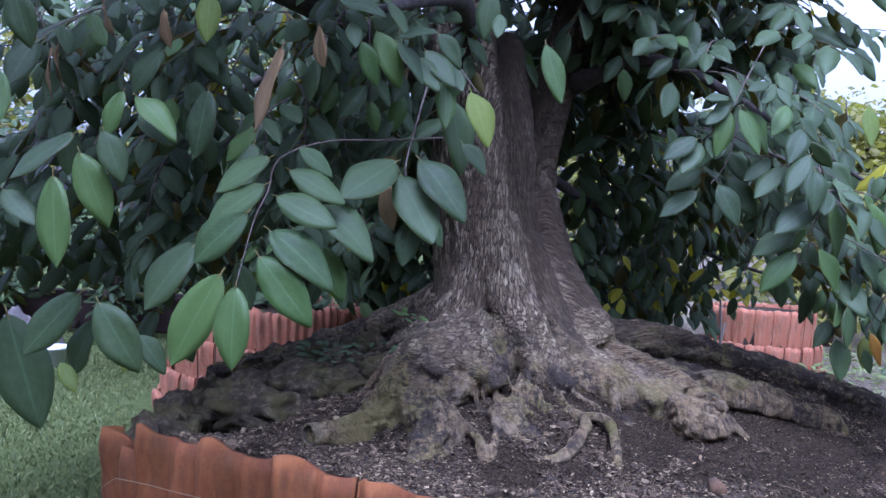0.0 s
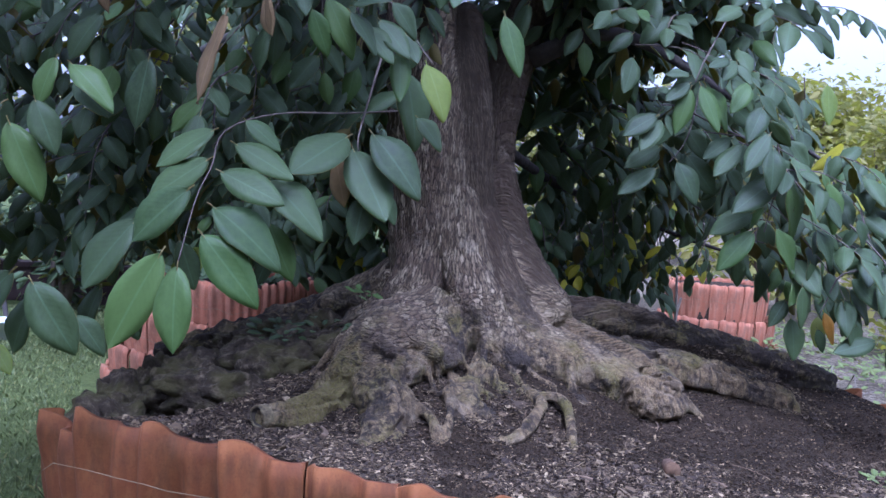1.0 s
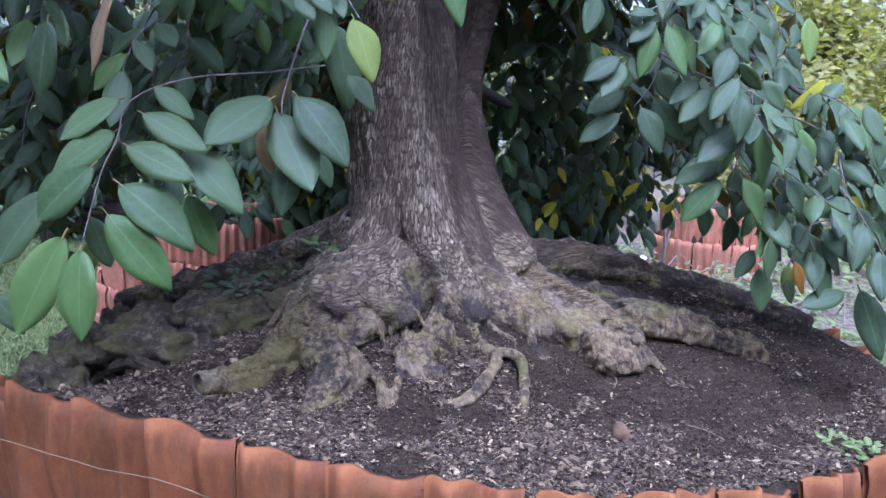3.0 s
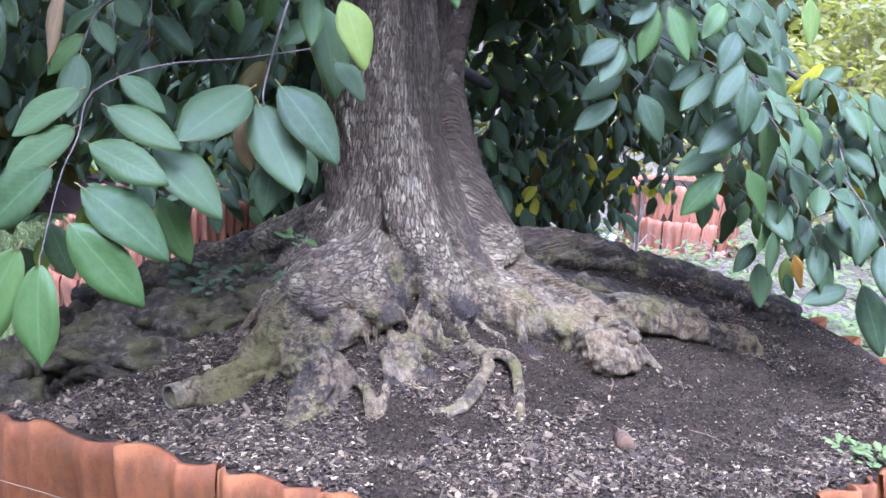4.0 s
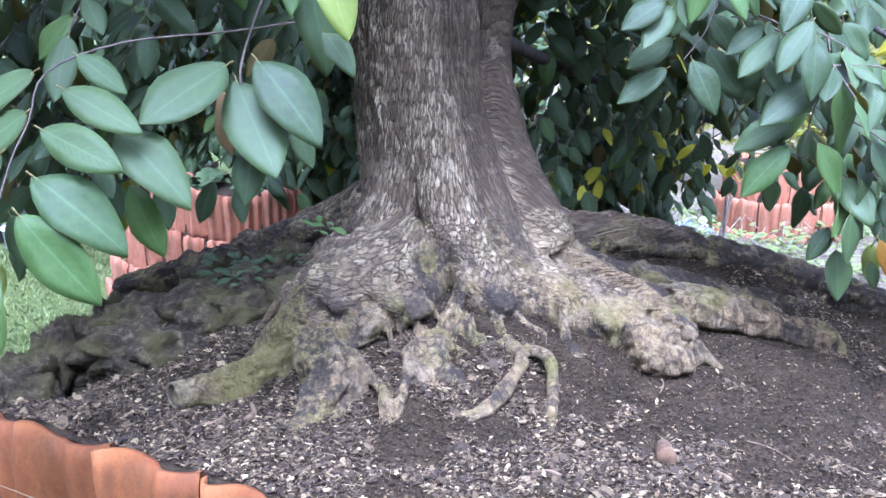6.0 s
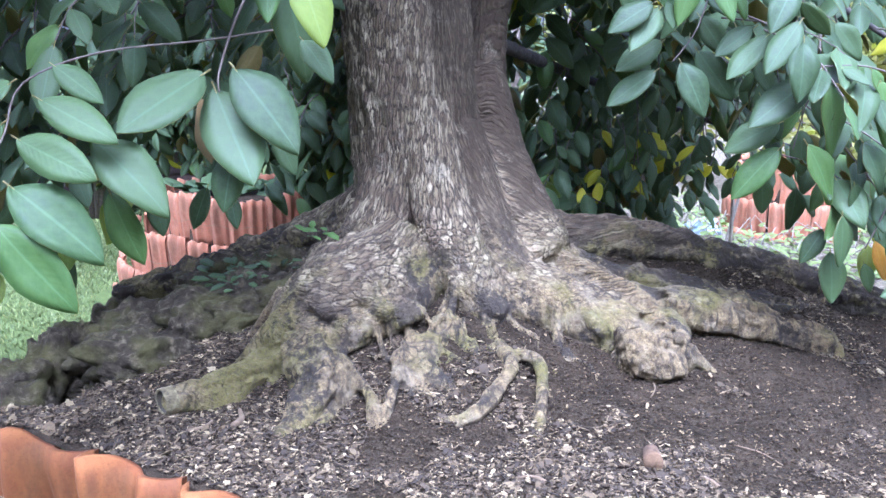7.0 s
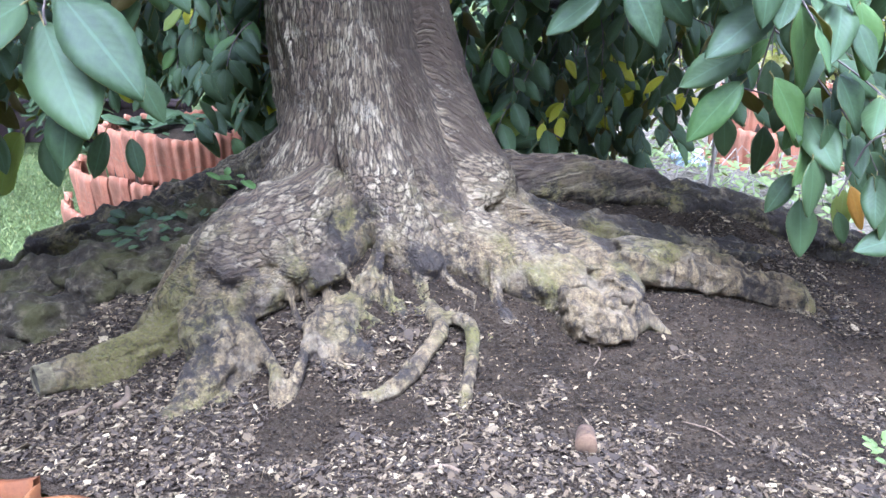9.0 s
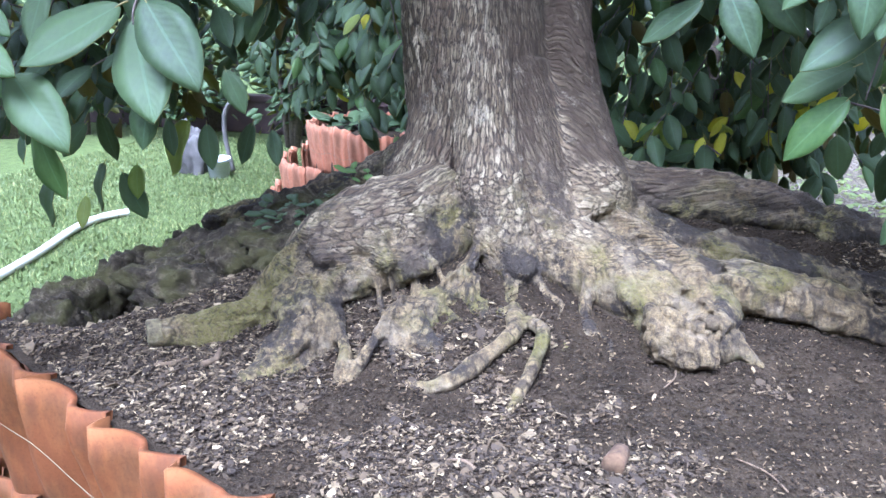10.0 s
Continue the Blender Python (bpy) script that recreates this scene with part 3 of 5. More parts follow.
def bark_top(x, y, lines):
    """Height of the root mass at a spot, or of the soil where there is none."""
    h = float(mound(np.array([x]), np.array([y]))[0])
    for line in lines:
        for px, py, pz, r in spline(line, 4):
            d = (px - x) ** 2 + (py - y) ** 2
            if d < r * r and pz < 1.0:
                h = max(h, pz + math.sqrt(r * r - d))
    return h


for k in (7, 8, 9, 10, 11, 15):
    ROOTS[k] = [(x, y, z, r * (0.74 if r < 0.06 else 1)) for x, y, z, r in ROOTS[k]]
strand = random.Random(9)
MAIN = ROOTS[3:]
for k in range(26):
    a = radians(strand.uniform(-150, -20))
    r0 = strand.uniform(0.42, 0.75)
    r1 = r0 + strand.uniform(0.12, 0.34)
    line, drift = [], strand.uniform(-.25, .25)
    for j in range(5):
        t = j / 4
        r = r0 + (r1 - r0) * t
        b = a + drift * t + strand.uniform(-.05, .05)
        x, y = 0.25 + r * math.cos(b), 3.58 + r * math.sin(b) * 0.98
        line.append((x, y, bark_top(x, y, MAIN) - 0.002, strand.uniform(0.009, 0.018) * (1.1 - 0.6 * t)))
    SKIN[len(ROOTS)] = (strand.uniform(0.3, 0.9), strand.uniform(0.0, 0.6), strand.uniform(-0.2, 0.4))
    ROOTS.append(line)
for k in range(16):
    a, r = radians(strand.uniform(-150, -15)), strand.uniform(0.38, 0.85)
    x, y = 0.25 + r * math.cos(a), 3.58 + r * math.sin(a)
    e = strand.uniform(0.02, 0.045)
    z = bark_top(x, y, MAIN) - e * 0.4
    SKIN[len(ROOTS)] = (strand.uniform(0.1, 0.9), strand.uniform(0, 0.8), strand.uniform(0, 0.5))
    ROOTS.append([(x, y, z, e), (x + strand.uniform(-.06, .06), y - 0.04, z - 0.02, e * 0.8)])
tree = thing("tree", "broad-leaved tree with grey flaking bark, spreading knotted roots and drooping branches", "tree", (0.2, 3.58, 0.6))
verts, faces = [], []
for line in ROOTS:
    pts = spline(line, 6)
    v, f = tube(pts[:, :3], pts[:, 3], 18)
    # rounded ends
    faces += [tuple(k + len(verts) for k in q) for q in f]
    verts += v
    p, r = pts[-1][:3], pts[-1][3]
    if line[-1][0] != -0.35:
        ball = bmesh.new()
        bmesh.ops.create_icosphere(ball, subdivisions=2, radius=r * 1.02, matrix=Matrix.Translation(p))
        base = len(verts)
        verts += [v.co.copy() for v in ball.verts]
        faces += [tuple(base + x.index for x in q.verts) for q in ball.faces]
        ball.free()
rough = new("rough_trunk", to_mesh("rough_trunk", verts, faces, [BARK]))
mod = rough.modifiers.new("remesh", "REMESH")
mod.mode, mod.voxel_size = "VOXEL", 0.007
mod = rough.modifiers.new("smooth", "SMOOTH")
mod.factor, mod.iterations = 0.5, 3
bpy.context.view_layer.update()
body = bpy.data.meshes.new_from_object(rough.evaluated_get(bpy.context.evaluated_depsgraph_get()))
bpy.data.objects.remove(rough)
n = len(body.vertices)
co, no = np.zeros(n * 3, np.float32), np.zeros(n * 3, np.float32)
body.vertices.foreach_get("co", co)
body.vertices.foreach_get("normal", no)
co, no = co.reshape(-1, 3).astype(float), no.reshape(-1, 3).astype(float)
# the nearest root gives each spot its grain, thickness and skin
marks, tree_of = [], kdtree.KDTree(sum(len(spline(r, 6)) for r in ROOTS))
for k, line in enumerate(ROOTS):
    pts = spline(line, 6)
    run = np.r_[0, np.cumsum(np.linalg.norm(np.diff(pts[:, :3], axis=0), axis=1))]
    side = None
    for i, p in enumerate(pts):
        d = Vector(pts[min(i + 1, len(pts) - 1)][:3] - pts[max(i - 1, 0)][:3]).normalized()
        side = d.orthogonal() if side is None else side
        side = (side - d * side.dot(d)).normalized()
        tree_of.insert(p[:3], len(marks))
        marks.append((*p, *side, *d.cross(side), run[i], k, *d, pts[:, 3].mean()))
tree_of.balance()
marks = np.array(marks)
near = np.array([min(tree_of.find_n(v, 7), key=lambda h: h[2] - marks[h[1], 3])[1] for v in co])
M = marks[near]
off = co - M[:, :3]
turn = np.arctan2((off * M[:, 7:10]).sum(1), (off * M[:, 4:7]).sum(1))
along = M[:, 10] + (off * M[:, 12:15]).sum(1)
thick = M[:, 3]
upper = np.clip((co[:, 2] - 0.80) / 0.22, 0, 1)
# flow: across and along the grain, in plates about 15 mm wide and 50 mm long
flow = np.c_[turn * (0.6 * M[:, 15] + 0.4 * thick) / 0.0150 + 7.3 * M[:, 11], along / 0.050, 3.1 * M[:, 11]]
plate = fbm(flow * (1.0, 0.9, 1), 3, 41)
lumps = fbm(co * 8.0, 4, 43)
ridge = 1 - np.abs(2 * fbm(np.c_[turn * 1.6 + M[:, 11], along * 3.5, M[:, 11]], 3, 47) - 1)
pit = fbm(co * 24, 3, 53)
stout = np.clip(thick / 0.12, 0.12, 1)
move = (plate - 0.5) * 0.026 * upper + (1 - upper) * stout * ((lumps - 0.5) * 0.07 + (pit - 0.5) * 0.06) + (ridge - 0.7) * 0.045 * stout * (0.4 + 0.6 * (1 - upper)) + (1 - upper) * (pit - 0.5) * 0.006
links = np.zeros(len(body.edges) * 2, np.int32)
body.edges.foreach_get("vertices", links)
links = links.reshape(-1, 2)
degree = np.bincount(links.ravel(), minlength=n)


def even_out(values, times):
    """Each vertex takes on the mean of itself and its neighbours, several times."""
    for _ in range(times):
        total = np.bincount(links[:, 0], values[links[:, 1]], n) + np.bincount(links[:, 1], values[links[:, 0]], n)
        values = 0.4 * values + 0.6 * total / degree
    return values


jump = np.abs(flow[links[:, 0]] - flow[links[:, 1]])[:, :2].max(1) > 1.1
seam = np.zeros(n)
seam[links[jump].ravel()] = 1
seam = np.clip(even_out(seam, 2) * 1.8, 0, 1)
# the bark itself runs evenly down the stem and out over the roots
around = (np.arctan2(co[:, 1] - 3.62, co[:, 0] - 0.22) - 1.57) % (2 * np.pi)
reach = np.hypot(co[:, 0] - 0.22, co[:, 1] - 3.62)
down = co[:, 2] * upper + (1 - upper) * (0.95 - reach * 0.9)
bark = np.c_[around * 0.25 / 0.0125, down / 0.060, 0 * reach]
move = np.where(seam > 0.02, even_out(move, 6), move) - 0.014 * seam * (1 - upper) * np.clip(stout * 1.6, 0, 1)
co += no * even_out(move, 1)[:, None]
body.vertices.foreach_set("co", co.astype(np.float32).ravel())
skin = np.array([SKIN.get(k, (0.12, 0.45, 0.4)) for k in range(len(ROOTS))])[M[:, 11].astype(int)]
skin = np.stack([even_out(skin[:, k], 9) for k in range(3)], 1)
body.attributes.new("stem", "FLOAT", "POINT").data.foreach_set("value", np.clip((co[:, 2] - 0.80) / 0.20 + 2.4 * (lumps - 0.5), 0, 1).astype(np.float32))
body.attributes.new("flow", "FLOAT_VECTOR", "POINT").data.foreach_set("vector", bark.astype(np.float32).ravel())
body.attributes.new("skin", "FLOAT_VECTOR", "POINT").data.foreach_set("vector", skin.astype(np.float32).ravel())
for p in body.polygons:
    p.use_smooth = True
body.materials.clear()
body.materials.append(BARK)
body.name = "trunk"
trunk = part("trunk", body, tree, "grey-brown flaking trunk flaring into mossy knotted roots")
# the sawn face of the stub
d = Vector((-0.35, 2.57, 0.685)) - Vector((-0.24, 2.68, 0.68))
d.normalize()
rings = [(-0.02, 0.037), (0.012, 0.037), (0.016, 0.034), (0.012, 0.029), (-0.004, 0.022), (-0.012, 0.010)]
u = d.cross(Vector((0, 0, 1))).normalized()
w = u.cross(d)
v, f = [], []
for k, (go, r) in enumerate(rings):
    for j in range(20):
        g = 2 * math.pi * j / 20
        r_j = r * (1 + 0.07 * math.sin(2 * g + 1) + 0.05 * math.sin(5 * g))
        v.append(tuple(Vector((-0.35, 2.57, 0.69)) + d * go + (u * math.cos(g) + w * math.sin(g)) * r_j))
        if k:
            f.append(((k - 1) * 20 + j, (k - 1) * 20 + (j + 1) % 20, k * 20 + (j + 1) % 20, k * 20 + j))
f.append(tuple(100 + j for j in range(20)))
cut = part("sawn_stub", to_mesh("sawn_stub", v, f, [MOSS_BARK, CUT_SHADED]), trunk, "sawn-off root end with a dark hollow face")
for k, p in enumerate(cut.data.polygons):
    p.material_index = 1 if k >= 60 else 0

# ---- foliage ----
def leaf_mesh(name, mats, width=0.40, fold=0.22, curl=0.30, wave=0.0, rows=7, across=3):
    """A pointed oval blade of length 1 along y, top and underside 4 mm of its size apart, with a short stalk."""
    ys = 0.5 - 0.5 * np.cos(np.pi * np.linspace(0, 1, rows + 1))
    half = width * 0.52 * np.sin(np.pi * np.clip(ys, 0, 1) ** 0.95) ** 0.66 * (1 - 0.25 * ys ** 6)
    half[0], half[-1] = 0.012, 0.003
    xs = np.linspace(-1, 1, 2 * across - 1)
    top, uv = [], []
    for i, y in enumerate(ys):
        for x in xs:
            z = fold * abs(x) * half[i] - curl * (y * y) * 0.5 + wave * math.sin(9 * y + 2 * x) * abs(x) * 0.03
            top.append((x * half[i], 0.08 + 0.92 * y - 0.04 * abs(x) * half[i], z))
            uv.append((0.5 + 0.5 * x, y))
    top = np.array(top)
    k = len(xs)
    q = [(r * k + c, r * k + c + 1, (r + 1) * k + c + 1, (r + 1) * k + c) for r in range(rows) for c in range(k - 1)]
    n = len(top)
    low = top - (0, 0, 0.008)
    under = [(n + f[0], n + f[3], n + f[2], n + f[1]) for f in q]
    edge = []
    for r in range(rows):
        a, b = r * k, (r + 1) * k
        edge += [(a, b, n + b, n + a), (b + k - 1, a + k - 1, n + a + k - 1, n + b + k - 1)]
    stalk, sf = tube([(0, 0, 0.0), (0, 0.05, 0.004), (0, 0.12, -0.004)], (0.011, 0.009, 0.007), 4, close=False)
    verts = np.r_[top, low, np.array([tuple(v) for v in stalk])]
    faces = q + under + edge + [tuple(2 * n + j for j in f) for f in sf]
    idx = [0] * len(q) + [1] * (len(under) + len(edge)) + [1] * len(sf)
    uvs = np.r_[np.array(uv), np.array(uv), np.full((len(stalk), 2), 0.5)]
    return verts, np.array(faces), np.array(idx), uvs


def blade_frame(base, way, length, face):
    """The pose of a leaf: from base along way, its upper side towards face."""
    d = Vector(way).normalized()
    f = Vector(face)
    f = (f - d * f.dot(d)).normalized()
    s = d.cross(f)
    m = Matrix((s, d, f)).transposed().to_4x4()
    return Matrix.Translation(base) @ m @ Matrix.Scale(length, 4)


KINDS = {"green": [LEAF_TOP, LEAF_UNDER], "fresh": [LEAF_FRESH, LEAF_UNDER], "wide": [LEAF_TOP, LEAF_UNDER], "yellow": [LEAF_BACKLIT, LEAF_BACKLIT], "dry": [LEAF_DRY, LEAF_DRY], "lime": [LEAF_LIME, LEAF_LIME], "mid": [LEAF_MID, LEAF_UNDER], "amber": [LEAF_AMBER, LEAF_BACKLIT]}
LEAVES = {}
for kind, mats in KINDS.items():
    for j, (w, fo, cu, wa) in enumerate([(0.44, 0.10, 0.24, 0.5), (0.48, 0.16, 0.34, 0.9), (0.41, 0.06, 0.14, 0.6), (0.46, 0.22, 0.46, 1.2)]):
        v, f, i, u = leaf_mesh("leaf", mats, w * {"fresh": 0.86, "wide": 1.18}.get(kind, 1), fo, cu, wa, rows=11)
        LEAVES[kind, j] = mesh_from("leaf", v, f, mats, i, True, u)
pick = random.Random(5)


def put_leaf(m, kind="green"):
    ob = hang(new("leaf", LEAVES[kind, pick.randrange(4)]), tree)
    ob.matrix_basis = m
    return ob


def twig(points, radius):
    pts = spline([tuple(p) for p in points], 4)
    r = np.linspace(radius, radius * 0.55, len(pts))
    v, f = tube(pts, r, 6)
    part("twig", to_mesh("twig", v, f, [TWIG]), tree)


def blade_from(row, y, face=(0.1, -0.75, 0.65), kind="green", stretch=1.0):
    x0, z0, x1, z1 = row
    dy = pick.uniform(-0.05, 0.03)
    base, tip = Vector((x0, y + pick.uniform(-0.02, 0.02), z0)), Vector((x1, y - 0.02 + dy, z1))
    f = (face[0] + pick.uniform(-.25, .25), face[1] + pick.uniform(-.2, .2), face[2] + pick.uniform(-.2, .2))
    put_leaf(blade_frame(base, tip - base, (tip - base).length * stretch, f), kind)


# leaves of the nearest sprigs: across and height of base and tip, how far behind the sprig's own depth, kind
# the sprig that hangs lowest
HANGING = [(-0.39, 1.51, -0.54, 1.42, 0.1, "mid"), (-0.39, 1.44, -0.55, 1.33, 0.06, "mid"), (-0.42, 1.37, -0.57, 1.24, 0.03, "mid"),
           (-0.46, 1.23, -0.59, 0.99, -0.04, "fresh"), (-0.43, 1.2, -0.43, 1.0, -0.06, "fresh"), (-0.4, 1.27, -0.25, 1.1, -0.03, "fresh"),
           (-0.39, 1.33, -0.2, 1.21, 0.02, "mid"), (-0.38, 1.41, -0.21, 1.34, 0.06, "mid"), (-0.36, 1.48, -0.2, 1.4, 0.1, "mid"),
           (-0.34, 1.54, -0.24, 1.47, 0.14, "mid"), (-0.29, 1.4, -0.12, 1.28, 0.15, "green"), (-0.28, 1.29, -0.21, 1.14, 0.2, "fresh"),
           (-0.3, 1.34, -0.25, 1.28, 0.12, "green"), (-0.48, 1.24, -0.43, 1.11, 0.12, "green"), (-0.61, 1.28, -0.76, 1.1, 0.2, "green")]
# the broad whorl beside it
WHORL = [(-0.04, 1.37, -0.06, 1.24, 0.05, "green"), (-0.01, 1.38, 0.04, 1.28, 0.25, "green"), (-0.13, 1.47, -0.1, 1.33, 0.12, "dry")]
# low leaves behind them, over the rocks
LOWLEFT = [(-1.03, 0.94, -0.95, 0.76, 0, "green"), (-1.09, 0.97, -1.19, 0.77, 0, "green"), (-1.34, 0.92, -1.46, 0.69, 0, "green"), (-0.95, 0.97, -0.94, 0.85, 0, "lime"),
           (-0.71, 1.14, -0.86, 0.93, 0, "lime"), (-1.22, 0.83, -1.2, 0.72, 0, "lime"), (-0.64, 1.13, -0.6, 0.98, 0, "green"), (-0.46, 1.14, -0.52, 0.99, 0, "green"),
           (-0.39, 1.12, -0.36, 1.0, 0, "green"), (-1.09, 1.15, -1.06, 0.96, 0, "green"), (-0.79, 1.14, -0.76, 1.01, 0, "green")]
# leaves over the whorl
UPPER = [(0.1, 1.73, 0.17, 1.58, 0, "lime"), (0.04, 1.73, 0.11, 1.5, 0.1, "green"), (0.08, 1.59, 0.16, 1.51, 0.1, "green"),
         (0.03, 1.77, 0.04, 1.62, 0.05, "fresh"), (-0.19, 1.83, -0.14, 1.71, -0.1, "fresh"), (-0.1, 1.83, -0.01, 1.73, -0.1, "green"),
         (-0.03, 1.83, 0.06, 1.73, 0, "green"), (0.32, 1.92, 0.38, 1.73, 0.25, "fresh"), (0.18, 1.96, 0.17, 1.88, 0.1, "green")]
# withered leaves among them
DRY = [(-0.35, 1.78, -0.43, 1.57, 0, "dry"), (-0.29, 1.85, -0.28, 1.74, 0.1, "dry")]
# outer sprigs over the lawn
LEFT = [(-0.77, 1.67, -0.82, 1.55, 0, "fresh"), (-0.82, 1.57, -0.76, 1.44, -0.02, "green"), (-0.76, 1.66, -0.63, 1.57, 0, "fresh"),
        (-0.77, 1.62, -0.66, 1.54, 0.05, "green"), (-0.59, 1.7, -0.63, 1.51, 0.1, "green"), (-0.89, 1.52, -0.8, 1.33, 0, "fresh"),
        (-0.92, 1.46, -0.9, 1.22, -0.05, "fresh"), (-0.89, 1.56, -1.05, 1.44, 0, "green"), (-1.09, 1.41, -0.98, 1.33, 0, "green"),
        (-1.09, 1.71, -1.06, 1.58, 0, "fresh"), (-0.91, 1.15, -1.07, 0.97, 0.1, "green"), (-0.84, 1.14, -0.72, 0.96, 0, "green"),
        (-0.77, 1.04, -0.68, 0.94, 0.1, "green"), (-1.35, 1.04, -1.22, 0.65, 0.48, "green"), (-1.08, 0.91, -1.01, 0.83, 0.3, "lime"),
        (-1.07, 1.92, -1.02, 1.77, 0, "green")]
# the rim of the crown
LEFTTOP = [(-1.03, 1.8, -1.06, 1.66, 0, "dry"), (-1.03, 1.81, -1.03, 1.69, 0.05, "dry"), (-0.74, 1.91, -0.73, 1.8, 0, "dry"), (-0.9, 1.93, -0.88, 1.82, 0, "dry"),
           (-0.32, 1.87, -0.3, 1.76, 0, "dry"), (-0.61, 1.96, -0.61, 1.82, 0, "lime"), (-0.17, 1.88, -0.09, 1.73, 0, "fresh"),
           (-0.08, 1.82, 0.01, 1.73, 0.05, "green"), (-0.11, 1.85, -0.01, 1.88, 0, "green"), (-0.23, 1.89, -0.21, 1.82, 0, "green"),
           (0.14, 2.05, 0.12, 1.9, 0.2, "green"), (-0.01, 1.89, 0.07, 1.8, 0.1, "green"), (0.03, 1.82, 0.07, 1.74, 0.15, "green"),
           (-0.48, 1.98, -0.48, 1.9, 0, "green"), (-0.99, 1.89, -1.04, 1.9, 0, "green"), (-0.27, 1.94, -0.14, 1.92, 0, "green")]
# upper sprigs on the far side of the trunk
RIGHT = [(1.02, 1.82, 0.92, 1.75, 0, "green"), (1.02, 1.81, 0.97, 1.64, 0, "fresh"), (1.04, 1.82, 1.11, 1.65, 0, "fresh"),
         (1.07, 1.83, 1.17, 1.68, 0.04, "fresh"), (1.01, 1.84, 0.92, 1.85, 0, "green"), (0.91, 1.7, 0.78, 1.63, 0, "green"),
         (0.93, 1.69, 0.84, 1.58, 0, "green"), (0.94, 1.71, 0.96, 1.63, 0, "green"), (0.96, 1.6, 0.82, 1.52, 0.1, "green"),
         (0.94, 1.52, 0.79, 1.42, 0.05, "green"), (0.98, 1.55, 1.06, 1.4, 0, "green"), (1.22, 1.62, 1.1, 1.5, 0, "green"),
         (1.2, 1.64, 1.08, 1.56, 0.06, "green"), (1.23, 1.63, 1.35, 1.53, -0.03, "green")]
# hanging sprigs there
RIGHTMID = [(1.33, 1.51, 1.15, 1.38, 0, "green"), (1.36, 1.51, 1.42, 1.29, 0, "fresh"), (1.39, 1.53, 1.45, 1.49, 0, "green"), (1.46, 1.53, 1.52, 1.45, 0, "fresh"),
            (1.49, 1.51, 1.55, 1.32, 0, "fresh"), (1.27, 1.32, 1.13, 1.18, 0, "fresh"), (1.31, 1.34, 1.43, 1.17, 0, "fresh"),
            (1.28, 1.38, 1.12, 1.31, 0.08, "green"), (1.25, 1.22, 1.27, 1.1, 0.12, "green"), (1.38, 1.18, 1.38, 1.04, 0.2, "green"),
            (1.44, 1.14, 1.46, 0.98, 0, "green"), (1.44, 1.07, 1.37, 0.98, 0.1, "green"), (1.46, 1.01, 1.47, 0.86, 0.1, "green"),
            (1.16, 1.91, 1.07, 1.88, 0.1, "green"), (1.14, 1.88, 1.18, 1.81, 0, "green")]
# their lowest leaves
RIGHTLOW = [(1.61, 1.17, 1.72, 1.07, 0, "green"), (1.61, 1.13, 1.74, 1.01, 0.03, "green"), (1.59, 1.09, 1.69, 0.99, 0, "green"),
            (1.47, 1.34, 1.56, 1.2, 0, "green"), (1.47, 1.22, 1.51, 1.1, 0, "green"), (1.73, 0.95, 1.56, 0.91, 0, "green"), (1.76, 0.98, 1.88, 0.72, 0, "green"),
            (1.75, 1.17, 1.84, 1.1, 0, "green"), (1.56, 0.97, 1.59, 0.88, 0.1, "green"), (1.66, 1.9, 1.66, 1.73, 0.4, "lime"),
            (1.76, 1.49, 1.78, 1.38, 0, "green"), (1.78, 1.33, 1.8, 1.24, 0, "green"), (1.62, 1.38, 1.66, 1.28, 0, "green"), (1.62, 1.26, 1.75, 1.23, 0, "green"),
            (1.60, 1.03, 1.66, 0.90, 0.15, "amber"), (1.66, 0.99, 1.74, 0.93, 0.17, "amber"), (1.62, 1.0, 1.60, 0.89, 0.2, "lime")]
for rows, depth in ((HANGING, 2.05), (WHORL, 2.28), (LOWLEFT, 3.25), (UPPER, 2.35), (DRY, 2.0), (LEFT, 2.12), (LEFTTOP, 2.25), (RIGHT, 3.05), (RIGHTMID, 2.98), (RIGHTLOW, 3.0)):
    sway = 0.012 if rows in (HANGING, WHORL, UPPER) else 0.0
    for x0, z0, x1, z1, back, kind in rows:
        blade_from((x0 - sway, z0 + sway, x1 - sway, z1 + sway), depth + back, (-0.7, -0.5, 0.2) if kind == "dry" else (0.1, -0.75, 0.65), kind)
twig([(0.03, 2.65, 1.63), (-0.12, 2.42, 1.595), (-0.28, 2.25, 1.57), (-0.385, 2.15, 1.515), (-0.40, 2.1, 1.43), (-0.42, 2.07, 1.37), (-0.43, 2.04, 1.31), (-0.44, 1.99, 1.21)], 0.0024)
for base, tip, kind in [((-0.095, 2.345, 1.535), (-0.22, 2.18, 1.437), "wide"), ((-0.10, 2.36, 1.51), (0.008, 2.25, 1.33), "wide"), ((-0.052, 2.335, 1.55), (0.095, 2.27, 1.40), "green")]:
    put_leaf(blade_frame(base, Vector(tip) - Vector(base), (Vector(tip) - Vector(base)).length * 1.05, (0.15, -0.75, 0.65)), kind)
twig([(-0.04, 2.6, 1.79), (-0.06, 2.42, 1.64), (-0.078, 2.345, 1.53), (-0.075, 2.33, 1.49)], 0.0036)
twig([(-0.03, 2.5, 1.93), (0.06, 2.4, 1.8), (0.11, 2.35, 1.73)], 0.003)
twig([(1.24, 3.4, 2.11), (1.08, 3.12, 1.91), (1.03, 3.05, 1.82)], 0.0034)
twig([(1.01, 3.2, 1.76), (1.13, 3.1, 1.68), (1.23, 3.05, 1.63), (1.34, 2.98, 1.53), (1.31, 2.98, 1.42), (1.29, 2.98, 1.31)], 0.0034)
